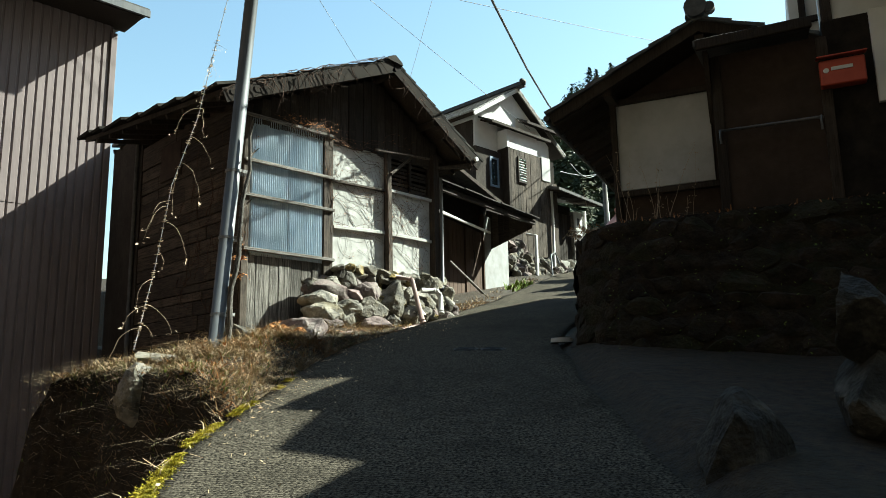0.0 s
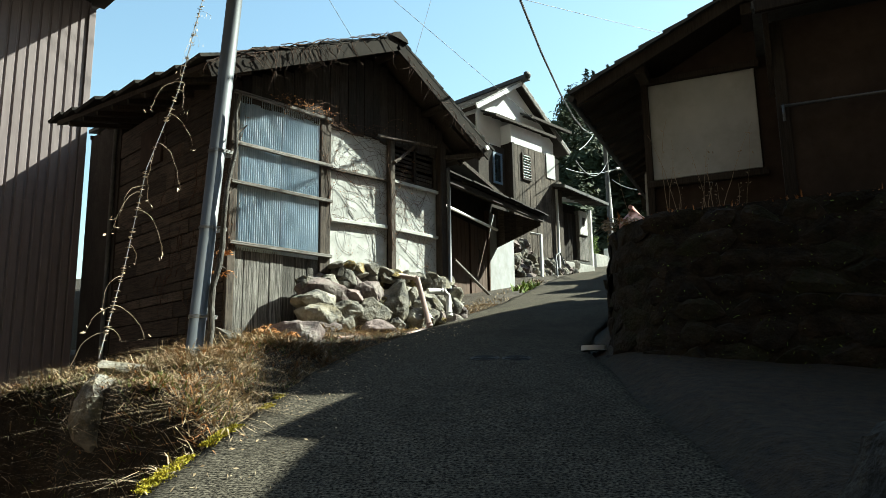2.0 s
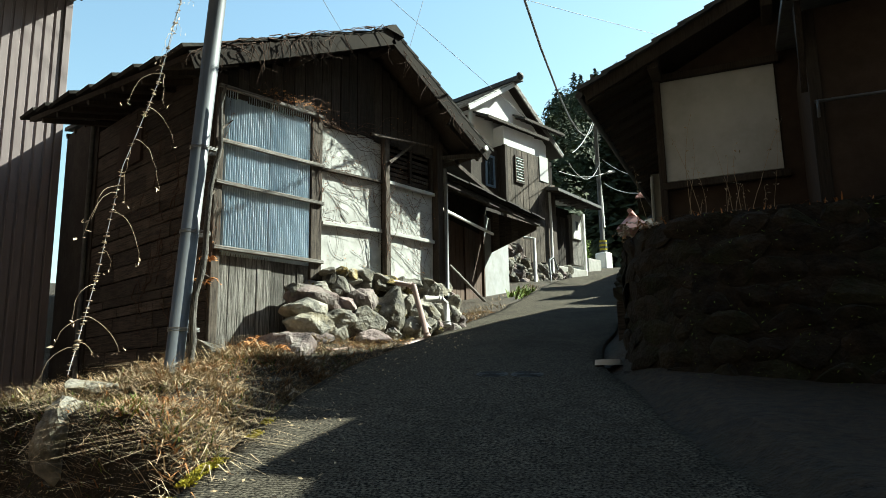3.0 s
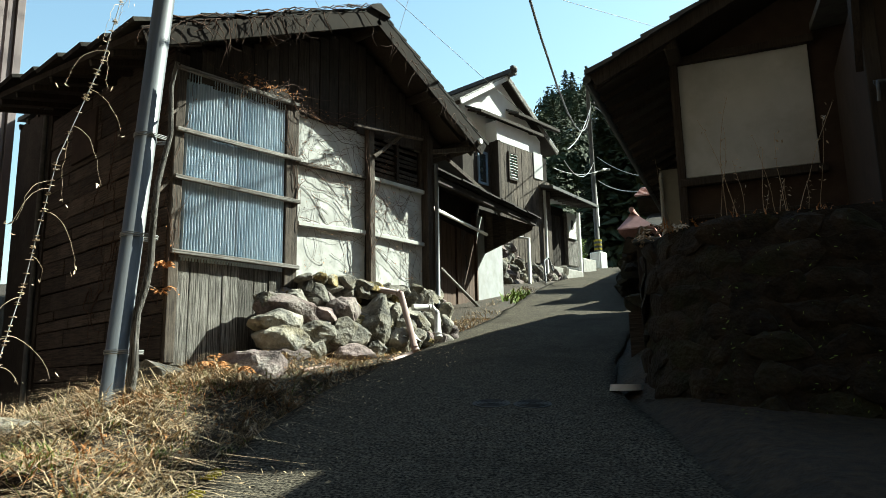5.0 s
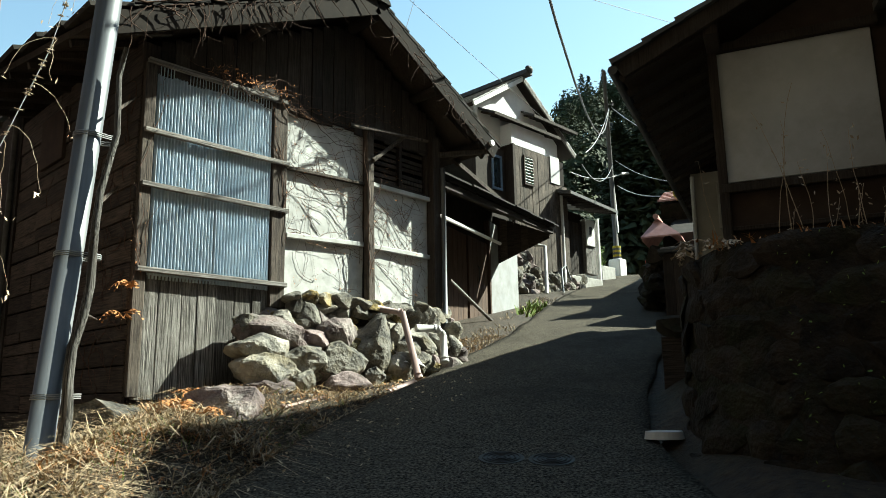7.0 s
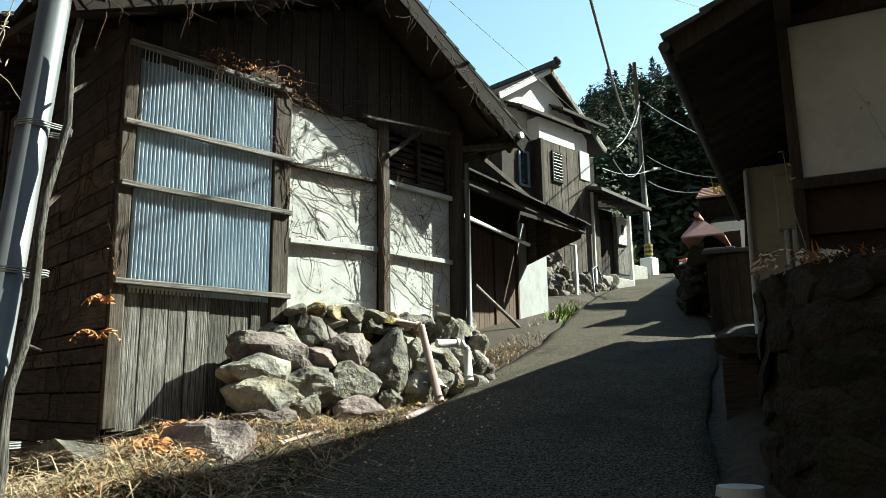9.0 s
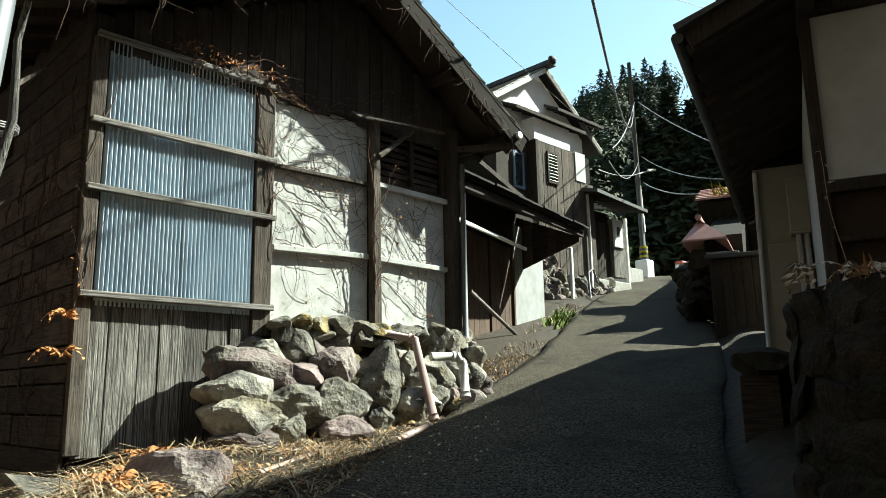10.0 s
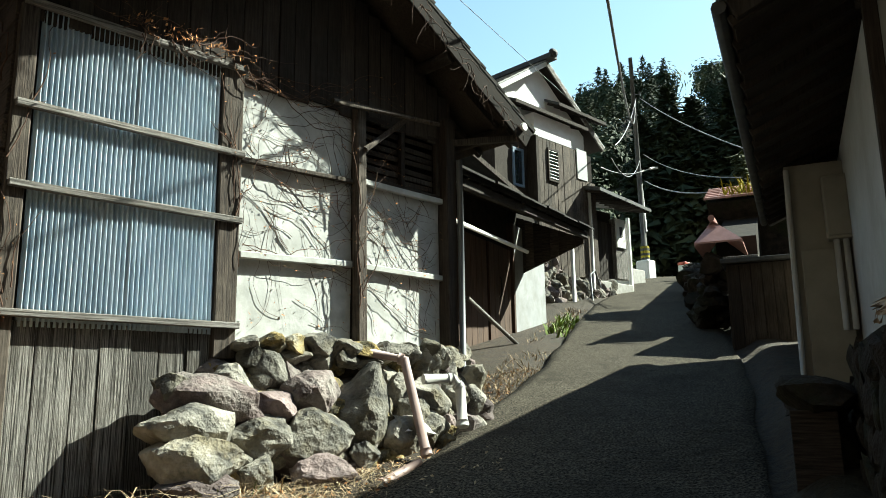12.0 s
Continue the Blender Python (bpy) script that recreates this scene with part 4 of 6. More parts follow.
    part("gutter", bm, M_TILE_DARK, cottage)
    # porch annexe in front
    bm = bmesh.new()
    box(bm, (-1.9, -2.5, 2.9), (0.0, -1.44, 4.72), M)
    part("porch_wall", bm, M_MUD, cottage, "dark brown porch wall")
    for y in (-1.46, -2.48):
        bm = bmesh.new()
        box(bm, (-1.93, y - .05, 2.95), (-1.88, y + .05, 4.7), M, bevel=.005)
        part("porch_post", bm, M_WOOD_DARK, cottage)
    bm = bmesh.new()
    quad_prism(bm, [P(-2.2, -1.28, 4.74), P(-2.1, -2.4, 4.80), P(0, -2.4, 5.25), P(0, -1.28, 5.2)], (0, 0, .07))
    part("porch_roof", bm, M_TILE_DARK, cottage)
    bm = bmesh.new()
    beam(bm, P(-2.2, -1.3, 4.75), P(-2.1, -2.4, 4.81), .05, .11, bevel=.005)
    part("porch_fascia", bm, M_WOOD_DARK, cottage)
    bm = bmesh.new()
    quad_prism(bm, [P(-2.1, -1.36, 4.72), P(-1.85, -1.36, 4.76), P(-1.85, -1.36, 4.0)], M.to_3x3() @ Vector((0, -.05, 0)))
    part("bracket", bm, M_WOOD_DARK, cottage)
    bm = bmesh.new()
    tube(bm, [P(-1.98, -1.44, 3.86), P(-1.98, -2.42, 3.85)], .014, 8)
    part("rail_bar", bm, M_STEEL, cottage, "thin metal rail")
    for y in (-1.46, -2.4):
        bm = bmesh.new()
        tube(bm, [P(-1.9, y, 3.86), P(-1.99, y, 3.86), P(-1.99, y, 3.76), P(-1.96, y, 3.73)], .012, 6)
        part("rail_hook", bm, M_STEEL, cottage)
    # front wall, carried on out of view to shade the near ground
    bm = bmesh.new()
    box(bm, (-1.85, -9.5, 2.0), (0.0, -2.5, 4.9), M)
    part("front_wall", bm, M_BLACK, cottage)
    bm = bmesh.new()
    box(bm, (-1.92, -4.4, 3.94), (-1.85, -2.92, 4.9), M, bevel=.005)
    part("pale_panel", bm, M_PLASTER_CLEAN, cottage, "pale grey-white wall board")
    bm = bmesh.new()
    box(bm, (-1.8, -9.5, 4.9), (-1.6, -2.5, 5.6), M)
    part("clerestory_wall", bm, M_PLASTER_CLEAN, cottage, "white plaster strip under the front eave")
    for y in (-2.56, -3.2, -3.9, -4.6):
        bm = bmesh.new()
        box(bm, (-1.85, y - .05, 4.88), (-1.78, y + .05, 5.6), M, bevel=.005)
        part("timber", bm, M_WOOD_DARK, cottage)
    bm = bmesh.new()
    quad_prism(bm, [P(-2.35, -2.65, 5.36), P(-2.35, -10, 5.36), P(0.3, -10, 6.6), P(0.3, -2.65, 6.6)], (0, 0, .09))
    part("front_roof", bm, M_TILE_DARK, cottage)
    # unseen deep eave, shaped to drop its stepped shadow on the lane
    bm = bmesh.new()
    quad_prism(bm, [P(-4.1, -3.32, 5.1), P(-4.1, -10, 5.1), P(-2.3, -10, 5.36), P(-2.3, -3.32, 5.36)], (0, 0, .08))
    part("front_eave", bm, M_TILE_DARK, cottage)
    # bright upper storey behind
    bm = bmesh.new()
    box(bm, (.4, -4.6, 5.4), (3.0, -2.3, 6.6), M)
    part("upper_wall", bm, M_PLASTER_CLEAN, cottage, "white upper wall with dark timbers")
    for a, b in (((.34, -4.6, 5.92), (.4, -2.3, 5.99)), ((.34, -2.5, 5.4), (.4, -2.42, 6.6)), ((.34, -3.1, 5.4), (.4, -3.0, 6.6)), ((.34, -4.6, 5.66), (.4, -2.3, 5.72))):
        bm = bmesh.new()
        box(bm, a, b, M)
        part("timber", bm, M_WOOD_DARK, cottage)
    # annexe with meter box
    bm = bmesh.new()
    box(bm, (3.1, .0, 2.4), (6.0, .55, 4.85), M)
    part("annexe_wall", bm, M_BEIGE, cottage, "beige annexe wall")
    bm = bmesh.new()
    box(bm, (3.02, .08, 2.6), (3.1, .47, 3.98), M, bevel=.006)
    part("lower_panel", bm, M_BEIGE, cottage)
    bm = bmesh.new()
    tube(bm, [P(3.05, .56, 2.7), P(3.05, .53, 4.8)], .025, 8)
    part("downpipe", bm, M_PVC, cottage)


build_cottage()

meter = thing("meter_box", RH @ Matrix.Translation((3.0, .12, 4.05)), "grey meter box with two conduits on the annexe wall", "meter box")


def build_meter():
    M = RH
    bm = bmesh.new()
    box(bm, (2.9, .02, 4.05), (3.09, .235, 4.67), M, bevel=.01)
    part("case", bm, M_BEIGE, meter)
    bm = bmesh.new()
    box(bm, (2.885, .03, 4.08), (2.902, .225, 4.64), M, bevel=.004)
    part("cover", bm, M_BEIGE, meter)
    for y, z in ((.16, 3.2), (.08, 3.2)):
        bm = bmesh.new()
        tube(bm, [M @ Vector((2.98, y, z)), M @ Vector((2.98, y, 4.05))], .028, 10)
        part("conduit", bm, M_PVC, meter)


build_meter()

mail = thing("letter_box", RH @ Matrix.Translation((-1.95, -2.63, 4.14)), "red wall-hung letter box with a pale name strip", "letter box")


def build_mail():
    M = RH
    bm = bmesh.new()
    box(bm, (-2.04, -2.83, 4.14), (-1.9, -2.43, 4.4), M, bevel=.012)
    part("case", bm, M_RED, mail)
    bm = bmesh.new()
    box(bm, (-2.048, -2.72, 4.285), (-2.04, -2.53, 4.32), M)
    part("name_strip", bm, M_WHITE, mail)
    bm = bmesh.new()
    tube(bm, [M @ Vector((-2.048, -2.485, 4.29)), M @ Vector((-2.039, -2.485, 4.29))], .026, 12)
    part("badge", bm, M_WHITE, mail)
    bm = bmesh.new()
    quad_prism(bm, [M @ Vector((-2.09, -2.85, 4.42)), M @ Vector((-2.09, -2.41, 4.42)), M @ Vector((-1.9, -2.41, 4.46)), M @ Vector((-1.9, -2.85, 4.46))], (0, 0, .012))
    part("lid", bm, M_RED, mail)


build_mail()


# ---- retaining wall ----
retaining = thing("retaining_wall", RH @ Matrix.Translation((-1.6, -2, 1.5)), "mossy stone retaining wall, toned dark for shade", "retaining wall", kind="structure")


def build_retaining():
    M = RH
    top = [(1.0, .26), (-1.3, .28), (-1.9, .02), (-2.25, -.4), (-2.35, -10)]
    foot = [(1.0, .34), (-1.45, .36), (-2.15, .1), (-2.62, -.4), (-2.8, -10)]
    bm = bmesh.new()
    a = [bm.verts.new(M @ Vector((x, y, 2.95))) for x, y in top] + [bm.verts.new(M @ Vector((1.0, -10, 2.97)))]
    b = [bm.verts.new(M @ Vector((x, y, .6))) for x, y in foot] + [bm.verts.new(M @ Vector((1.0, -10, .6)))]
    bm.faces.new(a)
    bm.faces.new(b[::-1])
    for i in range(len(a)):
        k = (i + 1) % len(a)
        bm.faces.new((a[i], b[i], b[k], a[k]))
    bmesh.ops.recalc_face_normals(bm, faces=bm.faces[:])
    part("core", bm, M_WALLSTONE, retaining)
    rng = random.Random(21)
    z = 1.15
    lt, lf = resample(top, 400), resample(foot, 400)
    s = np.concatenate([[0], np.cumsum(np.hypot(*np.diff(lt, axis=0).T))])
    while z < 2.84:
        h = rng.uniform(.18, .3)
        d = 0.0
        while d < 8.5:
            w = rng.uniform(.22, .5)
            i = int(np.searchsorted(s, d + w / 2))
            k = (z + h / 2 - .6) / 2.35
            q = lf[i] * (1 - k) + lt[i] * k
            t = lt[min(i + 3, 399)] - lt[max(i - 3, 0)]
            bm = bmesh.new()
            rock_mesh(bm, M @ Vector((q[0], q[1], z + h / 2)), (w * .48, .034, h * .5), rng.random(), radians(20) + math.atan2(t[1], t[0]), cuts=12, sub=2, rough=.2, cut=(.5, .72))
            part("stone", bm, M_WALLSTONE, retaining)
            d += w
        z += h * .93


build_retaining()


# ---- steel-sided building on the low side ----
siding = thing("steel_sided_building", pose(0, 15, -2.6), "tall building clad in mauve-brown ribbed steel", "building")


def build_siding():
    y0 = 14.1
    bm = bmesh.new()
    box(bm, (-9, y0 + .06, -3.5), (5.84, y0 + 6, 8.05))
    part("core", bm, M_SIDING, siding)
    # ribbed cladding in panels
    pitch = .15
    for x0, x1 in ((2.85, 5.85), (-.15, 2.85), (-3.3, -.15)):
        for z0, z1 in ((-3.4, 4.45), (4.45, 8.15)):
            bm = bmesh.new()
            n = int(round((x1 - x0) / pitch))
            prof = []
            for i in range(n):
                x = x0 + i * pitch
                prof += [(x, 0), (x + .1, 0), (x + .112, .022), (x + .138, .022)]
            prof.append((x1, 0))
            lo = [bm.verts.new((x, y0 + d + (.008 if z0 < 4 else 0), z0)) for x, d in prof]
            hi = [bm.verts.new((x, y0 + d + (.008 if z0 < 4 else 0), z1)) for x, d in prof]
            bk = [bm.verts.new((x, y0 + .058, z)) for x, z in ((x0, z0), (x1, z0), (x1, z1), (x0, z1))]
            for i in range(len(prof) - 1):
                bm.faces.new((lo[i], lo[i + 1], hi[i + 1], hi[i]))
            bm.faces.new(bk[::-1])
            part("cladding_panel", bm, M_SIDING, siding)
    bm = bmesh.new()
    box(bm, (5.82, y0 - .03, -3.4), (5.93, y0 + .1, 7.98), bevel=.006)
    part("corner_trim", bm, M_SIDING, siding)
    bm = bmesh.new()
    quad_prism(bm, [(-9.5, 13.3, 8.28), (6.2, 13.3, 8.16), (6.2, 20.5, 9.3), (-9.5, 20.5, 9.5)], (0, 0, .12))
    part("roof", bm, M_TILE_DARK, siding)
    bm = bmesh.new()
    beam(bm, (-9.5, 13.28, 8.28), (6.2, 13.28, 8.16), .05, .14, bevel=.006)
    part("fascia", bm, M_STEEL, siding)
    bm = bmesh.new()
    quad_prism(bm, [(-9.3, 13.34, 8.2), (6.1, 13.34, 8.09), (6.1, 14.2, 8.11), (-9.3, 14.2, 8.22)], (0, 0, .03))
    part("soffit", bm, M_WOOD_DARK, siding)


build_siding()


# ---- rubble base under the barn ----
stones = thing("rubble_base", pose(8.4, 9.1, 2.0), "pile of rough grey and mauve field stones under the barn", "stone wall", kind="structure")
BIG = [(7.30, 2.65, .50, .27), (7.10, 2.50, .45, .30), (7.08, 2.33, .51, .27), (7.55, 2.41, .35, .27), (7.77, 2.83, .27, .27), (7.70, 2.60, .34, .20), (7.44, 2.78, .24, .20),
       (8.09, 2.69, .38, .36), (8.45, 2.54, .39, .56), (8.00, 2.39, .46, .30), (8.33, 2.26, .17, .19), (7.96, 2.12, .47, .30), (7.45, 2.20, .23, .19), (7.02, 2.15, .39, .20)]
SIDE = [(7.06, 2.74, .23, .17), (8.87, 2.70, .19, .25), (8.94, 2.55, .22, .24), (9.31, 2.88, .24, .26), (9.56, 2.84, .18, .27), (9.86, 2.80, .25, .23), (9.53, 2.65, .24, .20), (9.2, 2.62, .28, .28), (8.72, 2.36, .3, .3), (9.1, 2.42, .3, .22), (9.75, 2.62, .22, .2)]


def build_stones():
    rng = random.Random(31)
    tone = {0: M_STONE_MAUVE, 5: M_STONE_MAUVE, 7: M_STONE_MAUVE, 11: M_STONE_MAUVE, 13: M_STONE_MAUVE}
    for i, (x, z, w, h) in enumerate(BIG + SIDE):
        y = 9.38 - (3.05 - z) * .65 + .08
        bm = bmesh.new()
        rock_mesh(bm, (x, y, z), (w * .54, max(w, h) * .40, h * .56), i * 3 + 1, rng.uniform(-.25, .25), cuts=22, sub=4, rough=.12, cut=(.6, .74))
        part("stone", bm, tone.get(i, M_STONE), stones)
    # filling behind and the small top course
    for k in range(95):
        x = rng.uniform(7.12, 9.9)
        z = rng.uniform(2.1, 2.95)
        y = 9.38 - (3.05 - z) * .65 + .22
        s = rng.uniform(.09, .17)
        bm = bmesh.new()
        rock_mesh(bm, (x, y, z), (s, s, s * .8), 100 + k, rng.uniform(0, 3), cuts=10, sub=3, rough=.12, cut=(.54, .74))
        part("stone", bm, rng.choice([M_STONE, M_STONE, M_STONE_MOSS, M_STONE_MAUVE]), stones)
    x = 7.55
    while x < 9.75:
        w = rng.uniform(.1, .24)
        for z in (2.98, 3.07):
            bm = bmesh.new()
            s = rng.uniform(.8, 1.1)
            rock_mesh(bm, (x + w / 2 + rng.uniform(-.02, .02), 9.37 + rng.uniform(-.05, .05), z - rng.uniform(0, .05)), (w * .58 * s, .1, rng.uniform(.05, .09)), rng.random(), rng.uniform(-.4, .4), cuts=12, sub=3, rough=.12, cut=(.54, .74))
            part("stone", bm, rng.choice([M_STONE_MOSS, M_STONE, M_STONE]), stones)
        x += w
    # inner face so that no gap shows behind the stones
    bm = bmesh.new()
    box(bm, (7.56, 9.44, 1.9), (9.75, 9.5, 3.03))
    part("backing", bm, M_GROUND, stones)


build_stones()


def boulder(x, y, z, size, seed, material, label, turn=0.0):
    bm = bmesh.new()
    rock_mesh(bm, (x, y, z), size, seed, turn, cuts=12, sub=4, rough=.09)
    return solid("boulder", bm, material, label, "boulder", (x, y, z - size[2]), smooth=False)


boulder(6.33, 8.45, 1.95, (.32, .26, .28), 71, M_STONE_MAUVE, "pale angular boulder in dry grass beside the barn", .5)
boulder(5.72, 8.66, 1.9, (.32, .22, .2), 72, M_STONE, "flat grey boulder among dry ferns", -.3)
boulder(4.2, 7.5, 1.29, (.34, .27, .27), 73, M_STONE, "pale grey boulder on the edge of the verge", .4)
boulder(4.35, 7.95, 1.6, (.22, .18, .11), 74, M_STONE, "small grey boulder in dry grass", .9)
boulder(4.85, 7.35, 1.58, (.16, .12, .09), 75, M_STONE_MOSS, "small mossy stone on the verge", .2)
boulder(4.90, 2.29, .87, (.25, .22, .31), 81, M_STONE_SHADED, "large lichened boulder toned dark for shade at the lane side", .6)
boulder(5.70, 1.83, .84, (.21, .2, .22), 82, M_STONE_SHADED, "squarish grey stone at the foot of a stack", .2)
boulder(5.72, 1.83, 1.27, (.2, .2, .22), 83, M_STONE_SHADED, "squarish grey stone stacked at the lane side", .9)
boulder(5.76, 1.83, 1.69, (.18, .18, .21), 84, M_STONE_SHADED, "shade-toned stone on top of a stack", .2)
boulder(8.9, 9.0, 2.4, (.2, .12, .06), 85, M_WHITE, "flat pale stone by the drain pipes", .2)


# ---- drain pipes on the stones ----
def pipe(name, pts, r, material, label):
    bm = bmesh.new()
    tube(bm, pts, r, 12)
    ob = thing(name, Matrix.Translation(pts[-1]), label, "drain pipe")
    part("tube", bm, material, ob, smooth=False)
    for p, q in zip(pts[:-1], pts[1:]):
        d = (Vector(q) - Vector(p)).normalized()
        bm = bmesh.new()
        tube(bm, [Vector(q) - d * .05, Vector(q) - d * .005], r * 1.18, 12)
        part("collar", bm, material, ob)
    return ob


pipe("drain_pipe", [(8.62, 9.3, 3.02), (8.83, 9.06, 2.95), (8.76, 8.74, 2.24)], .038, M_PVC_PINK, "faded brown drain pipe leaning on the stones")
pipe("drain_pipe", [(9.05, 9.08, 2.80), (9.3, 8.99, 2.80), (9.35, 8.96, 2.72), (9.27, 8.86, 2.42)], .042, M_PVC, "grey elbow drain pipe out of the stones")
pipe("drain_pipe", [(8.66, 8.72, 2.2), (8.22, 8.62, 2.1)], .035, M_PVC_PINK, "pinkish drain pipe lying on the ground")
pipe("drain_pipe", [(7.5, 8.62, 2.06), (6.85, 8.35, 1.98)], .035, M_PVC_PINK, "pinkish drain pipe lying on the ground")
pipe("drain_pipe", [(7.42, 8.7, 2.08), (7.05, 8.66, 2.04)], .03, M_PVC, "short pale drain pipe lying on the ground")


# ---- leaning steel pole and the stick tied to it ----
steel = thing("steel_pole", pose(4.92, 7.95, 1.65), "leaning galvanised steel pole with wire ties", "pole")
P0, P1 = Vector((4.92, 7.95, 1.6)), Vector((5.36, 7.79, 8.6))


def on_pole(z):
    return P0 + (P1 - P0) * ((z - P0.z) / (P1.z - P0.z))


bm = bmesh.new()
tube(bm, [P0, P1], .078, 20)
part("shaft", bm, M_STEEL, steel)
for z in (2.1, 2.95, 3.72):
    bm = bmesh.new()
    for k in range(3):
        c = on_pole(z + k * .012)
        tube(bm, [c + Vector((math.cos(a) * .085 + (.1 if math.cos(a - .2) > .3 else 0), math.sin(a) * .085, 0)) for a in [i * math.pi / 8 for i in range(17)]], .004, 5, cap=False)
    part("wire_tie", bm, M_CABLE, steel)
stick = thing("wooden_stick", pose(5.08, 8.0, 1.65), "bare crooked grey stick tied to the pole", "stick")
bm = bmesh.new()
pts = []
for i in range(15):
    k = i / 14
    p = Vector((5.0, 7.87, 1.62)) * (1 - k) + Vector((5.2, 7.74, 4.32)) * k
    pts.append(p + Vector((.02 * math.sin(i * 1.3), .015 * math.sin(i * 2.1), 0)))
tube(bm, pts, .036, 9, .016)
part("stem", bm, M_WOOD_GREY, stick)
for z, d in ((3.9, (.12, 0, .12)), (3.3, (.08, -.04, .1)), (2.6, (.1, .03, -.03))):
    bm = bmesh.new()
    k = (z - 1.62) / 2.7
    p = Vector((5.0, 7.87, 1.62)) * (1 - k) + Vector((5.2, 7.74, 4.32)) * k
    tube(bm, [p, p + Vector(d)], .014, 6, .006)
    part("twig", bm, M_WOOD_POST, stick)


# ---- vines ----
def crawl(bm, rng, start, heading, length, r, plane_y, step=.05, wander=.5, box_=(5.9, 9.75, 3.0, 5.9), depth=.012, sides=4):
    """One vine stem crawling over the front."""
    x, z = start
    a = heading
    pts = []
    for i in range(int(length / step)):
        pts.append((x, plane_y - rng.uniform(.004, depth), z))
        a += rng.gauss(0, wander)
        a += .08 * math.sin(heading - a)
        x += math.cos(a) * step
        z += math.sin(a) * step
        if not (box_[0] < x < box_[1] and box_[2] < z < box_[3]):
            break
    if len(pts) > 3:
        tube(bm, pts, r, sides, r * .35, cap=False)
    return pts


def leaf_flake(bm, p, s, rng):
    u = Vector((rng.gauss(0, 1), rng.gauss(0, 1), rng.gauss(0, 1))).normalized()
    v = u.orthogonal().normalized() * s * rng.uniform(.5, 1)
    u = u * s
    p = Vector(p)
    q = [p - u, p - v * .6 + UP * .1 * s, p + u, p + v * .6]
    f = bm.faces.new([bm.verts.new(k) for k in q])
    return f


def build_vines():
    rng = random.Random(77)
    bm = bmesh.new()
    tips = []
    # over the plaster
    for i in range(135):
        x, z = rng.uniform(7.6, 9.6), rng.choice([rng.uniform(4.5, 5.1), rng.uniform(3.7, 5.0), rng.uniform(3.2, 4.6)])
        if 8.74 < x and z > 4.4:
            z = rng.uniform(3.2, 4.4)
        tips += crawl(bm, rng, (x, z), rng.uniform(0, 6.28), rng.uniform(.3, 1.5), rng.uniform(.0013, .0034), BY + .02, wander=.2, depth=.006, box_=(7.58, 9.62, 3.15, 5.1))
    for z in (4.43, 3.73, 5.08, 5.1, 5.06):
        for k in range(3):
            tips += crawl(bm, rng, (7.6, z + rng.uniform(-.05, .06)), 0, 1.9, rng.uniform(.002, .005), BY - .012, wander=.25)
    # along the posts and the top rail
    for k in range(6):
        tips += crawl(bm, rng, (8.66 + rng.uniform(-.05, .05), rng.uniform(3.2, 4.6)), 1.57, 1.0, rng.uniform(.003, .007), BY - .085, wander=.2)
        tips += crawl(bm, rng, (6.07 + rng.uniform(-.04, .06), rng.uniform(2.6, 4.6)), 1.57, 1.4, rng.uniform(.003, .006), BY - .03, wander=.22, box_=(5.98, 6.25, 2.3, 5.4))
        tips += crawl(bm, rng, (7.53 + rng.uniform(-.05, .05), rng.uniform(3.2, 4.8)), 1.57, .9, rng.uniform(.003, .006), BY - .03, wander=.25)
    for k in range(22):
        tips += crawl(bm, rng, (rng.uniform(6.5, 7.6), 5.13 + rng.uniform(-.02, .08)), rng.choice([.1, 3.0, -1.2]), rng.uniform(.2, .9), rng.uniform(.003, .007), BY - .06, wander=.4, box_=(6.1, 8.8, 4.9, 5.6))
    part_ob = solid("climbing_vine", bm, M_VINE, "leafless brown creeper spread over the barn front", "vine", kind="stuff")
    bm = bmesh.new()
    for p in rng.sample(tips, min(800, len(tips))):
        leaf_flake(bm, Vector(p) + Vector((rng.gauss(0, .02), -abs(rng.gauss(0, .03)), rng.gauss(0, .02))), rng.uniform(.006, .016), rng)
    for k in range(130):
        leaf_flake(bm, (rng.gauss(7.1, .25), BY - rng.uniform(.03, .12), 5.16 + abs(rng.gauss(0, .05))), rng.uniform(.01, .03), rng)
    solid("vine_leaves", bm, M_FERN, "rusty dry leaves caught in the creeper", "leaves", kind="stuff")
    # tangle hanging from the verge and eave
    bm = bmesh.new()
    for k in range(46):
        x = rng.choice([rng.uniform(5.5, 8.4), rng.uniform(5.5, 7.2)])
        z = barn_roof_z(x) - .02
        p = Vector((x, 8.97 - rng.uniform(0, .05), z))
        pts = [p]
        d = Vector((rng.gauss(0, .5), 0, -.6))
        for i in range(rng.randint(4, 12)):
            d += Vector((rng.gauss(0, .35), rng.gauss(0, .1), rng.gauss(-.05, .3)))
            p = p + d.normalized() * .045
            pts.append(p)
        tube(bm, pts, rng.uniform(.003, .008), 4, .0015, cap=False)
    for k in range(46):
        x = rng.uniform(8.5, 10.2)
        p = Vector((x, 8.97 - rng.uniform(0, .03), barn_roof_z(x) - .2))
        pts = [p]
        d = Vector((rng.gauss(0, .5), 0, -.6))
        for i in range(rng.randint(3, 9)):
            d += Vector((rng.gauss(0, .35), rng.gauss(0, .1), rng.gauss(-.05, .3)))
            p = p + d.normalized() * .04
            pts.append(p)
        tube(bm, pts, rng.uniform(.003, .007), 4, .0015, cap=False)
    for k in range(14):
        x = rng.uniform(5.6, 8.0)
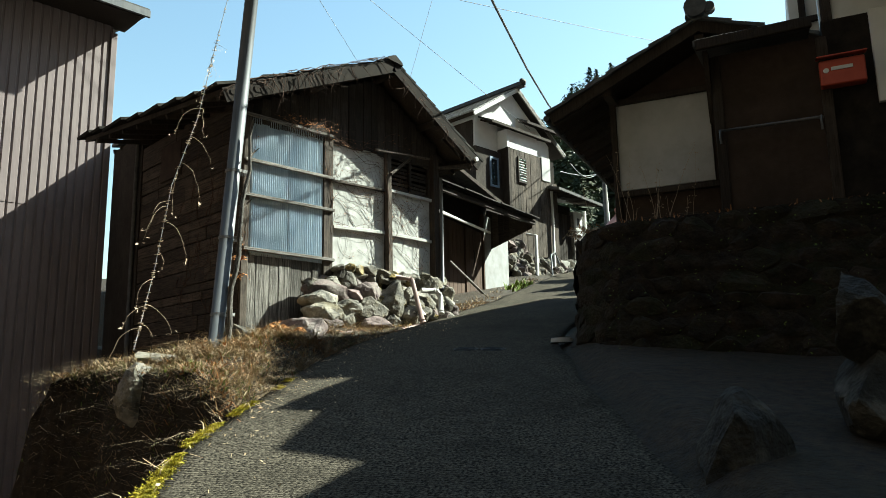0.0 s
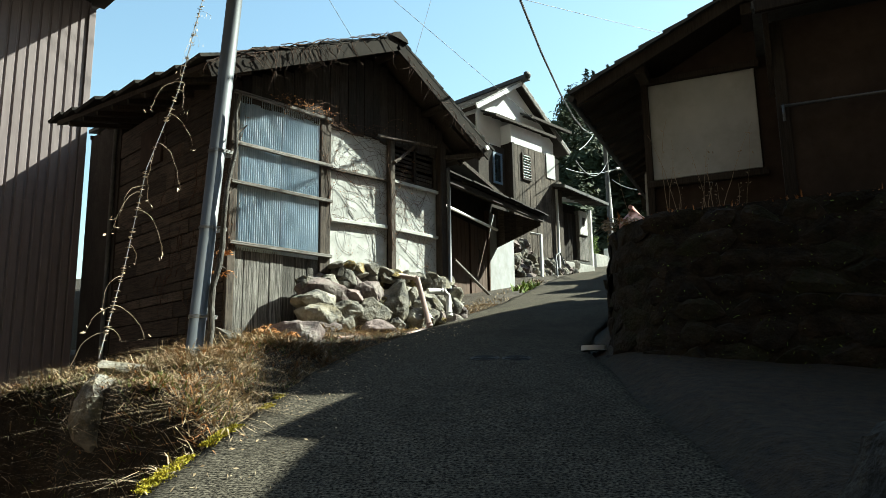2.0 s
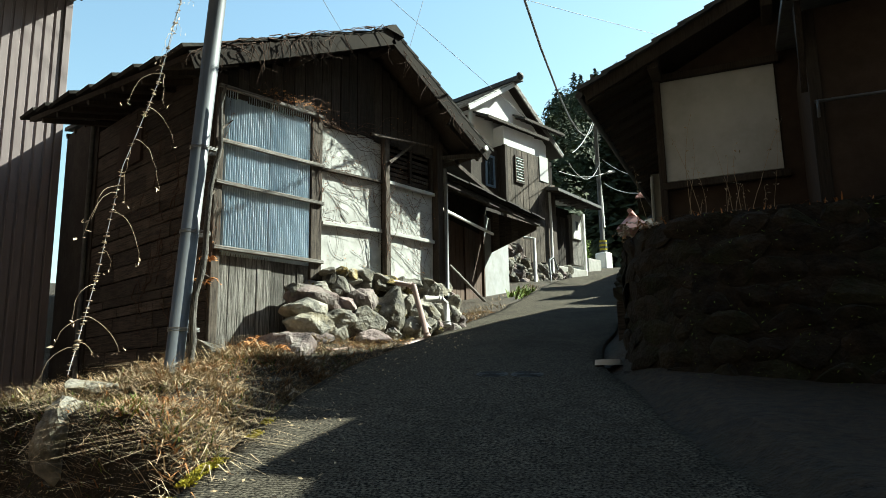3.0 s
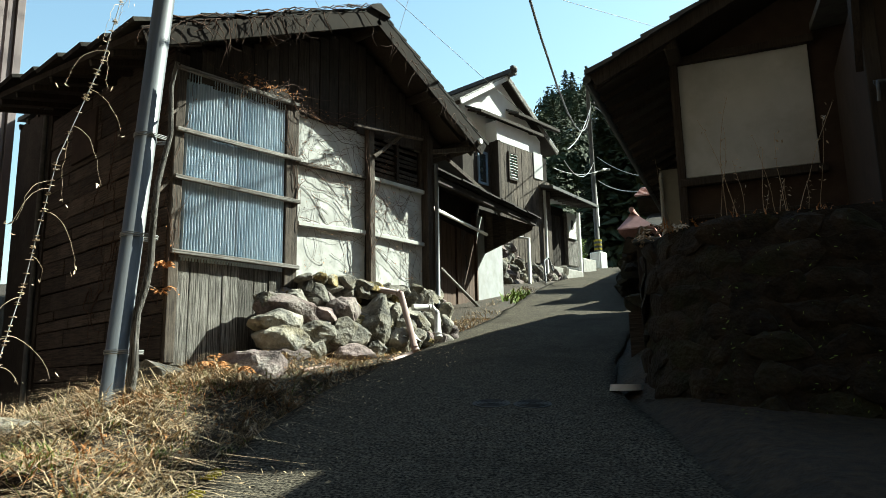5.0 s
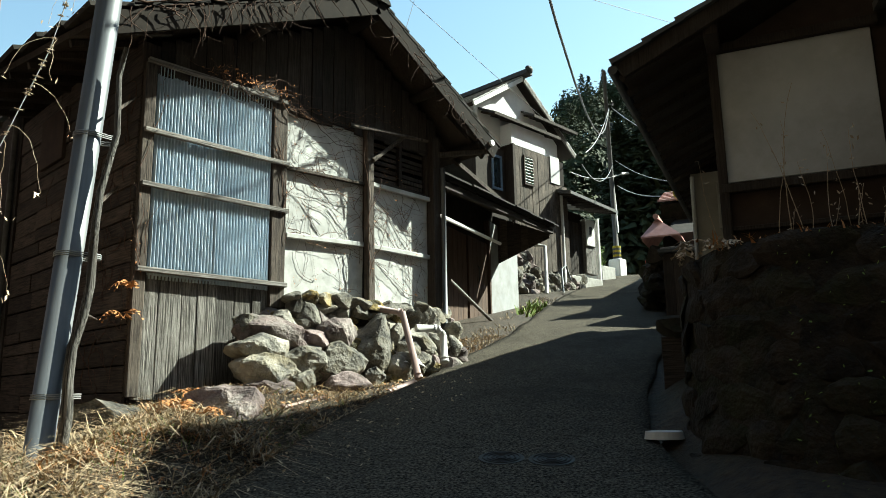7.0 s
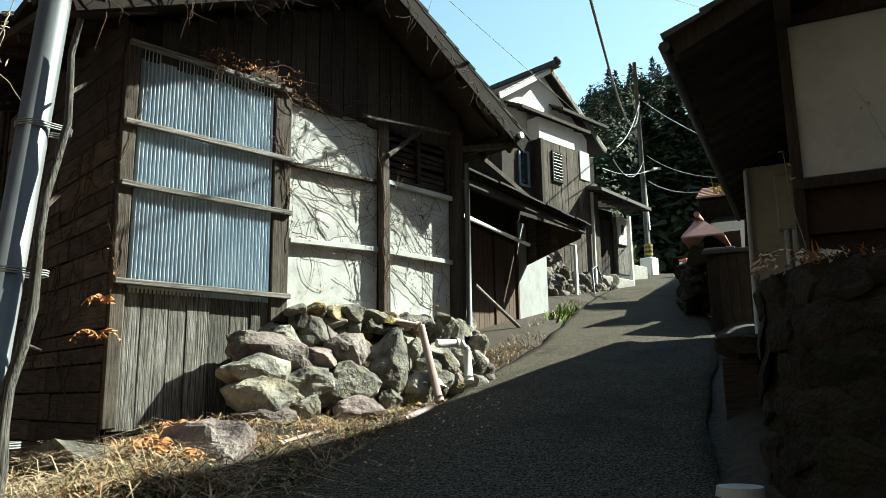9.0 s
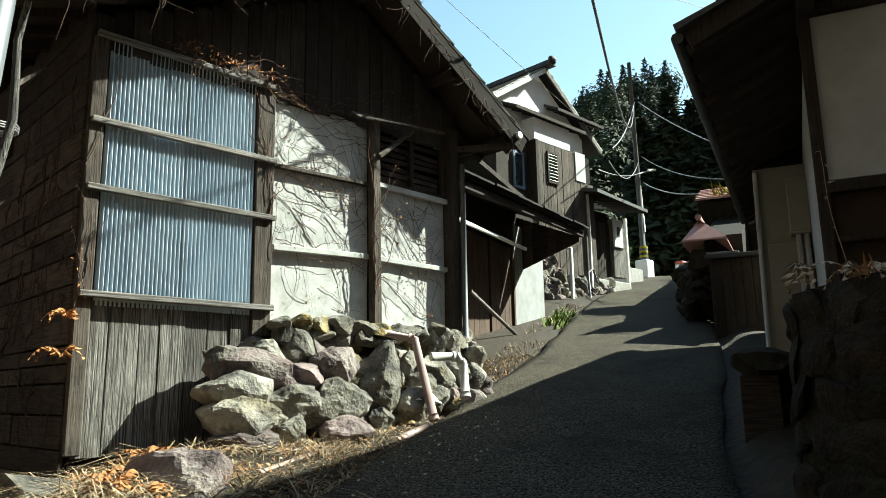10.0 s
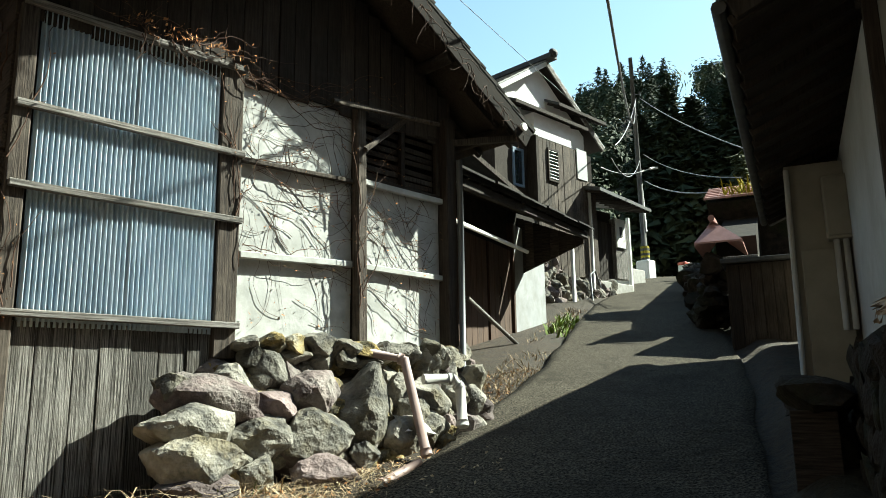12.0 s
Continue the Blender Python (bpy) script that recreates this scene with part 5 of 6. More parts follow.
        pts = [(x + i * .07, 8.96 + rng.uniform(-.03, .02), barn_roof_z(min(8.4, x + i * .07)) + .035 + rng.uniform(-.03, .03)) for i in range(rng.randint(5, 14)) if x + i * .07 < 8.4]
        if len(pts) > 2:
            tube(bm, pts, rng.uniform(.005, .012), 4, .002, cap=False)
    solid("hanging_creeper", bm, M_VINE, "tangle of dry brown creeper along the roof edge", "vine", kind="stuff")
    # creeper on the side wall
    bm = bmesh.new()
    for k in range(60):
        y, z = rng.uniform(9.5, 11.4), rng.uniform(2.4, 4.9)
        pts, a = [], rng.uniform(0, 6.28)
        for i in range(rng.randint(8, 26)):
            pts.append((BX0 - .03 - rng.uniform(0, .02), y, z))
            a += rng.gauss(0, .5)
            y, z = y + math.cos(a) * .05, z + math.sin(a) * .05
            if y < 9.45:
                break
        if len(pts) > 3:
            tube(bm, pts, rng.uniform(.003, .007), 4, .002, cap=False)
    solid("side_creeper", bm, M_VINE, "thin dark creeper on the boarded side wall", "vine", kind="stuff")
    # vine grown up a guy wire
    bm = bmesh.new()
    line = [Vector(p) for p in WIRE_VINE]
    tube(bm, line + [line[-1] + (line[-1] - line[-2]) * 2.5], .004, 5)
    solid("guy_wire", bm, M_CABLE, "thin steel guy wire rising from the verge", "wire", line[0])
    bm = bmesh.new()
    for k in range(95):
        s = rng.uniform(0, len(line) - 1.05) if k > 18 else rng.uniform(0, 2.2)
        i = int(s)
        p = line[i].lerp(line[i + 1], s - i)
        d = (line[i + 1] - line[i]).normalized()
        pts = []
        for j in range(rng.randint(6, 22)):
            pts.append(p + Vector((rng.gauss(0, .012), rng.gauss(0, .012), 0)))
            p = p + d * .05 * + Vector((rng.gauss(0, .012), rng.gauss(0, .012), 0))
        tube(bm, pts, rng.uniform(.002, .006 if s < 3 else .0045), 4, .0014, cap=False)
    for k in range(22):
        s = rng.uniform(.2, 4.6)
        i = int(s)
        p = line[i].lerp(line[i + 1], s - i)
        pts = [p]
        d = Vector((rng.gauss(0, 1), rng.gauss(0, 1), 0)).normalized() * .06
        for j in range(rng.randint(4, 10)):
            d.z -= .015
            p = p + d + Vector((rng.gauss(0, .01), rng.gauss(0, .01), 0))
            d *= .85
            pts.append(p)
        tube(bm, pts, .0025, 4, .001, cap=False)
        for j in range(3):
            leaf_flake(bm, p + Vector((rng.gauss(0, .03), rng.gauss(0, .03), rng.gauss(0, .03))), rng.uniform(.012, .03), rng)
    solid("wire_vine", bm, M_VINE_PALE, "dry pale vine twisted up the guy wire", "vine", line[0], kind="stuff")


WIRE_VINE = [(4.33, 8.6, 1.75), (4.55, 8.7, 2.64), (4.75, 8.8, 3.7), (5.06, 8.83, 4.65), (5.22, 8.86, 5.42), (5.45, 8.88, 6.52)]
build_vines()


# ---- grass, litter, moss ----
def on_land(x, y):
    """Ground or road height, whichever is higher."""
    g_ = float(land(x, y))
    if float(off_line(LEFT, x, y)) <= 0 and float(off_line(RIGHT, x, y)) >= 0:
        return float(road_z(x, y)) + .02
    return g_


def blades(name, spots, material, label, height, width, lean, seed, droop=.4):
    """Many bent blades, two joined quads each."""
    rng = np.random.default_rng(seed)
    n = len(spots)
    p = np.array(spots)
    a = rng.uniform(0, 2 * np.pi, n)
    h = height * rng.uniform(.4, 1.3, n)
    w = width * rng.uniform(.6, 1.3, n)
    ln = lean * rng.uniform(.3, 1.4, n)
    dirv = np.stack([np.cos(a), np.sin(a), 0 * a], -1)
    side = np.stack([-np.sin(a), np.cos(a), 0 * a], -1) * w[:, None]
    up = np.array([0, 0, 1.0])
    q0 = p
    q1 = p + dirv * (h * ln * .45)[:, None] + up * (h * .6 / (1 + ln))[:, None]
    q2 = p + dirv * (h * ln)[:, None] + up * (h * (1 - droop * ln * .5) / (1 + ln))[:, None]
    v = np.stack([q0 - side, q0 + side, q1 + side * .8, q1 - side * .8, q2 + side * .15, q2 - side * .15], 1).reshape(-1, 3)
    i = np.arange(n)[:, None] * 6
    f = np.concatenate([i + [0, 1, 2, 3], i + [3, 2, 4, 5]])
    me = bpy.data.meshes.new(name)
    me.from_pydata(v.tolist(), [], f.tolist())
    me.materials.append(material)
    return tagged(new(name, me), label, "grass", kind="stuff")


def scatter(n, seed, x0, x1, y0, y1, keep):
    """Up to n places on the ground for which keep(x, y, d, rng) holds; d is the distance to the left of the lane's edge."""
    rng, gen = random.Random(seed), np.random.default_rng(seed)
    out = []
    for _ in range(8):
        x, y = gen.uniform(x0, x1, n * 2), gen.uniform(y0, y1, n * 2)
        d = off_line(LEFT, x, y)
        out += [(a, b) for a, b, c in zip(x.tolist(), y.tolist(), d.tolist()) if keep(a, b, c, rng)]
        if len(out) >= n:
            break
    X = np.array(out[:n])
    z = land(X[:, 0], X[:, 1])
    return [(a, b, h - .01) for (a, b), h in zip(X.tolist(), z.tolist())]


def verge_keep(x, y, d, rng):
    if d < -.02 or (x > 6.0 and y > 8.9) or y > 11.5 or x < 3.45:
        return False
    if x > 6.3 and rng.random() < .55:
        return False
    clump = noise.noise((x * 1.7, y * 1.7, 3)) + noise.noise((x * 5, y * 5, 8)) * .6
    return clump + rng.uniform(-.5, .6) > .0


spots = scatter(15000, 5, 3.4, 8.3, 5.0, 10.5, verge_keep)
blades("dry_grass", spots, M_STRAW, "matted straw-coloured dry grass on the verge", .17, .0036, 1.9, 3, droop=.6)
spots = scatter(5000, 35, 3.5, 7.6, 5.2, 9.4, lambda x, y, d, r: verge_keep(x, y, d, r) and noise.noise((x * 2.3, y * 2.3, 17)) > -.05)
blades("long_dry_grass", spots, M_STRAW, "long tangled pale dry grass on the verge", .3, .0042, 2.1, 13, droop=.75)
spots = scatter(1300, 36, 3.5, 7.6, 5.2, 9.4, lambda x, y, d, r: verge_keep(x, y, d, r) and noise.noise((x * 1.9, y * 1.9, 27)) > .05)
blades("rusty_grass", spots, M_FERN, "rusty brown dead grass on the verge", .2, .005, 1.6, 14, droop=.8)
spots = scatter(420, 15, 3.4, 6.4, 5.2, 10.5, verge_keep)
blades("tall_dry_grass", spots, M_STRAW, "tall bent dry grass stalks", .36, .003, 1.2, 9, droop=.9)
spots = scatter(1300, 6, 3.4, 7.5, 5.4, 9.5, lambda x, y, d, r: verge_keep(x, y, d, r) and noise.noise((x * 1.6, y * 1.6, 30)) > .08)
blades("green_grass", spots, M_GREEN, "sparse green grass tufts on the verge", .13, .004, 1.0, 4)
spots = scatter(260, 28, 2.6, 4.1, 5.0, 10.5, lambda x, y, d, r: d > .05 and noise.noise((x * 1.5, y * 1.5, 13)) + r.uniform(-.4, .5) > .1)
blades("bank_grass", spots, M_STRAW, "dry drooping grass down the shaded bank", .13, .0035, 1.2, 29, droop=1.2)
near = lambda x, y, d, r: 0.0 < d < .05
spots = scatter(200, 8, 1.2, 3.9, 2.8, 5.7, near)
blades("edge_grass", spots, M_STRAW, "long pale dry grass along the lane edge", .3, .0045, 1.3, 7, droop=1.1)
spots = scatter(700, 18, 9.6, 19.5, 9.2, 15.0, lambda x, y, d, r: 0.02 < d < .55 and noise.noise((x * .9, y * .9, 3)) > -.15)
blades("dry_grass", spots, M_STRAW, "dry straw-coloured grass along the shed", .16, .006, 1.0, 17)
spots = scatter(130, 19, 15.0, 17.4, 12.0, 13.6, lambda x, y, d, r: 0.02 < d < .4)
blades("green_weeds", spots, M_GREEN, "yellow-green weeds at the lane edge", .28, .02, .7, 21)


spots = scatter(2400, 38, 7.4, 12.4, 7.9, 10.6, lambda x, y, d, r: 0.0 < d < 1.1 and not (x < 10.0 and y > 8.85))
blades("dry_grass", spots, M_STRAW, "flattened pale dry grass beside the stones", .1, .0045, 1.9, 47, droop=.5)


def litter(name, spots, material, label, size, seed):
    rng = random.Random(seed)
    bm = bmesh.new()
    for p in spots:
        leaf_flake(bm, (p[0], p[1], p[2] + .02), size * rng.uniform(.5, 1.4), rng)
    return solid(name, bm, material, label, "leaves", kind="stuff")


spots = scatter(2600, 25, 3.6, 10.5, 5.3, 9.4, lambda x, y, d, r: -.12 < d and not (x > 6.0 and y > 8.95))
litter("leaf_litter", spots, M_STRAW, "scattered pale dry leaves", .018, 2)
spots = scatter(1500, 26, 3.6, 12.5, 5.3, 10.6, lambda x, y, d, r: -.15 < d < .9)
litter("brown_leaf_litter", spots, M_FERN, "scattered rusty brown dry leaves", .016, 12)
spots = [(p[0], p[1], float(road_z(p[0], p[1])) + .004) for p in scatter(260, 27, 2.4, 9.5, 3.6, 8.6, lambda x, y, d, r: -.7 < d < -.02)]
litter("lane_litter", spots, M_STRAW, "dry leaf bits on the lane", .014, 5)


def build_moss():
    p = resample(LEFT, 3000)
    rng = random.Random(3)
    spots_ = []
    for x, y in p:
        if not 1.6 < x < 5.3:
            continue
        amt = noise.noise((x * 2.1, y * 2.1, 5)) + (.25 if x < 4.2 else -.25)
        width = .012 + .028 * max(0, amt + .15)
        if amt < -.15:
            continue
        for k in range(int(330 * width / .03)):
            d = rng.gauss(.0, width)
            px, py = x + d * .74 + rng.uniform(-.02, .02), y - d * .67 + rng.uniform(-.02, .02)
            spots_.append((px, py, float(road_z(px, py)) + .004 + .012 * noise.noise((px * 14, py * 14, 2))))
    blades("moss", spots_, M_MOSS, "bright yellow-green moss along the lane edge", .018, .0032, .9, 61)


build_moss()


def fern(x, y, z, seed, size=.28, n=7, material=None, label="dry rusty fern clump"):
    rng = random.Random(seed)
    ob = thing("dry_fern", Matrix.Translation((x, y, z)), label, "fern", "dry ferns")
    for k in range(n):
        bm = bmesh.new()
        a = rng.uniform(0, 6.28)
        L = size * rng.uniform(.7, 1.2)
        pts = []
        for i in range(9):
            t = i / 8
            pts.append(Vector((x + math.cos(a) * L * t * .8, y + math.sin(a) * L * t * .8, z + L * (1.1 * t - 1.15 * t * t))))
        tube(bm, pts, .003, 4, .001, cap=False)
        side = Vector((-math.sin(a), math.cos(a), 0))
        for i in range(1, 9):
            for s in (-1, 1):
                w = L * .24 * (1 - i / 9.5)
                q = pts[i]
                e = q + side * s * w + Vector((0, 0, -w * .5)) + Vector((rng.gauss(0, .008), rng.gauss(0, .008), rng.gauss(0, .008)))
                d = (pts[i] - pts[i - 1]).normalized() * .014
                bm.faces.new([bm.verts.new(v) for v in (q - d, e, q + d)])
        part("frond", bm, material or M_FERN, ob)
    return ob


for i, (x, y) in enumerate(((6.0, 8.35), (6.1, 8.55), (5.55, 8.75), (6.35, 8.85), (5.2, 8.9), (6.05, 8.15))):
    fern(x, y, float(land(x, y)), 50 + i, .3 if i < 4 else .22)
fern(5.98, 9.42, 2.75, 60, .3, 5)
fern(6.0, 9.35, 3.0, 61, .22, 4)


# ---- lane details ----
def build_covers():
    man = thing("manhole_cover", pose(7.13, 6.0, float(road_z(7.13, 6.0))), "pair of round cast-iron manhole covers in the lane", "manhole cover")
    for x, y in ((7.16, 5.94), (7.0, 6.2)):
        z = float(road_z(x, y)) + .008
        m = Matrix.Translation((x, y, z)) @ Vector((-.77 * .19, -.64 * .19, 1)).normalized().to_track_quat("Z", "Y").to_matrix().to_4x4()
        bm = bmesh.new()
        bmesh.ops.create_cone(bm, cap_ends=True, segments=32, radius1=.14, radius2=.14, depth=.03, matrix=m)
        for k in range(4):
            r = .03 + k * .028
            ring = [m @ Vector((r * math.cos(a), r * math.sin(a), .017)) for a in [i * math.pi / 12 for i in range(25)]]
            tube(bm, ring, .005, 4, cap=False)
        part("cover", bm, M_IRON, man)
    cap = thing("inspection_cap", pose(8.0, 5.68, float(road_z(8.0, 5.68))), "pale concrete inspection cap set in the lane edge", "cap")
    z = float(road_z(8.04, 5.66)) + .03
    bm = bmesh.new()
    bmesh.ops.create_cone(bm, cap_ends=True, segments=28, radius1=.13, radius2=.12, depth=.05, matrix=Matrix.Translation((8.04, 5.66, z)))
    part("lid", bm, M_PVC, cap)


build_covers()

# stick leaning at the shed door, slab and step
lean = bmesh.new()
tube(lean, [SH_M @ Vector((-2.9, -.35, 3.95)), SH_M @ Vector((-1.0, -.5, 3.28))], .03, 8)
solid("leaning_pole", lean, M_WOOD_RAIL, "pale wooden pole leaning across the shed door", "pole", SH_M @ Vector((-1, -.5, 3.28)))
bm = bmesh.new()
box(bm, (-3.4, -.75, 2.55), (-.6, -.1, 3.02), SH_M, bevel=.02)
solid("door_step", bm, M_CONCRETE, "worn concrete step before the shed door", "step", SH_M @ Vector((-2, -.4, 2.6)))
bm = bmesh.new()
box(bm, (-.6, -.55, 3.22), (1.5, -.05, 3.28), SH_M, bevel=.01)
solid("white_board", bm, M_WHITE, "white board lying at the foot of the shed panel", "board", SH_M @ Vector((.4, -.3, 3.22)))


# ---- stone footing below the farmhouse ----
footing = thing("stone_footing", pose(21.5, 16.2, 4.8), "rough grey stone footing below the farmhouse", "stone wall", kind="structure")


def build_footing():
    rng = random.Random(91)
    for i in range(120):
        k = rng.uniform(0, 1)
        x, y = 18.6 + k * 5.2, 16.0 + k * .65
        base = float(road_z(x, y)) - .1
        top = 6.2 - (.5 * k)
        z = rng.uniform(base, max(base + .15, top))
        s = rng.uniform(.14, .28)
        bm = bmesh.new()
        rock_mesh(bm, (x, y + (z - base) * .2, z), (s, s * .7, s * .75), 300 + i, rng.uniform(0, 3), cuts=7, sub=2)
        part("stone", bm, rng.choice([M_STONE, M_STONE, M_STONE_MAUVE]), footing)
    bm = bmesh.new()
    quad_prism(bm, [(18.4, 16.35, 4.0), (24.4, 16.95, 4.5), (24.4, 16.95, 5.7), (18.4, 16.35, 6.1)], (0, .5, 0))
    part("core", bm, M_WALLSTONE, footing)


build_footing()
bm = bmesh.new()
tube(bm, [(21.9, 16.0, 4.85), (21.9, 16.05, 5.75), (22.3, 16.15, 5.9), (22.6, 16.2, 5.5)], .03, 8)
solid("hand_rail", bm, M_STEEL, "bent grey pipe handrail by the stone footing", "handrail", (21.9, 16.0, 4.85))


# ---- utility pole and its cables ----
UX, UY = 32.75, 20.5
UB = float(road_z(UX, UY))
upole = thing("utility_pole", pose(UX, UY, UB), "tall grey utility pole with a striped guard and lamp arm", "utility pole")


def build_upole():
    top = UB + 9.9
    bm = bmesh.new()
    tube(bm, [(UX, UY, UB - .2), (UX - .15, UY, top)], .125, 14, .085)
    part("shaft", bm, M_POLE, upole)
    bm = bmesh.new()
    box(bm, (UX - .32, UY - .3, UB - .1), (UX + .3, UY + .3, UB + .75), bevel=.05)
    part("concrete_foot", bm, M_WHITE, upole, "white-painted concrete foot")
    for k in range(6):
        bm = bmesh.new()
        bmesh.ops.create_cone(bm, cap_ends=True, segments=12, radius1=.185, radius2=.185, depth=.09, matrix=Matrix.Translation((UX, UY, UB + .82 + k * .1)))
        part("guard_band", bm, M_MOSS if k % 2 else M_TILE_DARK, upole)
    bm = bmesh.new()
    tube(bm, [(UX, UY, UB + 6), (UX + .02, UY - .12, UB + 2)], .04, 8)
    part("conduit", bm, M_PVC, upole)
    bm = bmesh.new()
    tube(bm, [(UX - .1, UY, UB + 4.6), (UX + .45, UY - .3, UB + 4.85)], .03, 6)
    tube(bm, [(UX + .4, UY - .28, UB + 4.83), (UX + .75, UY - .45, UB + 4.9)], .07, 8, .05)
    part("lamp_arm", bm, M_PVC, upole)
    for z in (9.3, 8.2):
        bm = bmesh.new()
        tube(bm, [(UX - .1, UY - .05, UB + z), (UX + .16, UY - .16, UB + z)], .02, 6)
        tube(bm, [(UX + .16, UY - .16, UB + z - .02), (UX + .16, UY - .16, UB + z + .16)], .045, 8)
        part("insulator_pin", bm, M_POLE, upole)


build_upole()


def cable(pts, r, label, sag=0.0, ribs=False):
    pts = [Vector(p) for p in pts]
    fine_ = []
    for a, b in zip(pts, pts[1:]):
        for i in range(12):
            k = i / 12
            fine_.append(a.lerp(b, k) - UP * sag * 4 * k * (1 - k))
    fine_.append(pts[-1])
    bm = bmesh.new()
    tube(bm, fine_, r, 6)
    if ribs:
        for i in range(0, len(fine_) - 1):
            for j in range(3):
                c = fine_[i].lerp(fine_[i + 1], j / 3)
                d = (fine_[i + 1] - fine_[i]).normalized()
                tube(bm, [c, c + d * .05], r * 1.6, 6)
    return solid("overhead_cable", bm, M_CABLE, label, "cable", pts[0], "overhead cables")


cable([(32.6 - .875 * r, 20.4 - .485 * r, 14.93 - .541 * r + .00916 * r * r) for r in range(0, 46, 3)], .013, "thick twisted service cable sagging from the utility pole", 0, True)
cable([(32.7, 20.4, 15.2), (24.0, 16.3, 10.0)], .018, "thin service wire from the pole to the farmhouse", .35)
cable([(32.7, 20.4, 12.4), (23.9, 16.4, 9.6)], .016, "thin service wire from the pole to the farmhouse", .7)
cable([(32.8, 20.3, 11.9), (22.5, 15.9, 8.9)], .014, "thin service wire from the pole to the farmhouse", .2)
cable([(32.8, 20.3, 15.2), (22.6, 11.4, 8.2)], .016, "thin service wire from the pole to a cottage", .2)
cable([(32.8, 20.3, 12.6), (23.5, 12.3, 8.0)], .014, "thin service wire from the pole to a cottage", .3)
cable([(32.8, 20.3, 11.4), (22.9, 12.6, 7.6)], .02, "thin service wire from the pole to a cottage", .25)
def straight(p, q, before, after):
    p, q = Vector(p), Vector(q)
    return [p - (q - p) * before, q + (q - p) * after]


cable(straight((9.49, 12.6, 9.43), (10.48, 12.6, 8.39), 4, 1.4), .005, "thin wire rising behind the barn")
cable(straight((10.88, 12.6, 9.95), (14.44, 12.6, 8.85), 1.5, .6), .006, "thin wire rising behind the barn")
cable(straight((12.86, 12.6, 10.7), (12.16, 12.6, 8.63), 2, .6), .005, "thin wire rising behind the barn")
cable(straight((14.76, 13.0, 11.59), (25.09, 13.0, 13.9), .7, 1.0), .008, "thin wire crossing the lane", .12)


# ---- joints across the lane ----
def build_joints():
    lp, rp = resample(LEFT, 3000), resample(RIGHT, 3000)
    for n_, u in enumerate((12.95, 19.11, 24.0)):
        a = lp[int(np.argmin(np.abs(.77 * lp[:, 0] + .64 * lp[:, 1] - u)))]
        b = rp[int(np.argmin(np.abs(.77 * rp[:, 0] + .64 * rp[:, 1] - u)))]
        bm = bmesh.new()
        rows = []
        for i in range(41):
            k = .02 + .96 * i / 40
            x, y = a[0] * (1 - k) + b[0] * k, a[1] * (1 - k) + b[1] * k
            e = .012 * noise.noise((x * 6, y * 6, n_))
            x, y = x + e * .77, y + e * .64
            z = float(road_z(x, y)) + 0.012 * noise.noise((x * .8, y * .8, 0)) + 0.02 * math.sin(math.pi * k) + .003
            w = .006 + .005 * abs(noise.noise((x * 9, y * 9, 4)))
            rows.append((bm.verts.new((x - .77 * w, y - .64 * w, z - .19 * w)), bm.verts.new((x + .77 * w, y + .64 * w, z + .19 * w))))
        for r0, r1 in zip(rows, rows[1:]):
            bm.faces.new((r0[0], r1[0], r1[1], r0[1]))
        part("lane_joint", bm, M_BLACK, road, "dark soil-filled joint")


build_joints()


# ---- hedge, block and planter near the crest ----
hedge = thing("clipped_hedge", pose(28.9, 19.3, 6.5), "small clipped green hedge on a concrete block", "hedge")
rng_ = random.Random(2)
bm = bmesh.new()
for k in range(1500):
    p = Vector((28.9 + rng_.uniform(-.36, .36), 19.3 + rng_.uniform(-.36, .36), 7.35 + rng_.uniform(-.5, .5)))
    leaf_flake(bm, p, rng_.uniform(.03, .06), rng_)
part("crown", bm, M_GREEN, hedge)
bm = bmesh.new()
tube(bm, [(28.9, 19.3, 6.6), (28.9, 19.3, 7.6)], .05, 6)
part("trunk", bm, M_BARK, hedge)
bm = bmesh.new()
box(bm, (28.5, 18.7, 6.0), (29.5, 19.7, 6.95), bevel=.02)
solid("concrete_block", bm, M_CONCRETE, "plain grey concrete block at the lane side", "concrete block", (29, 19.2, 6.2))
planter = thing("flower_box", pose(31.0, 17.9, 7.1), "small red and white flower box on the lane side", "planter")
bm = bmesh.new()
box(bm, (30.8, 17.75, 6.95), (31.25, 18.05, 7.2), bevel=.02)
part("box", bm, M_WHITE, planter)
bm = bmesh.new()
box(bm, (30.79, 17.74, 7.2), (31.26, 18.06, 7.32), bevel=.02)
part("rim", bm, M_RED, planter)


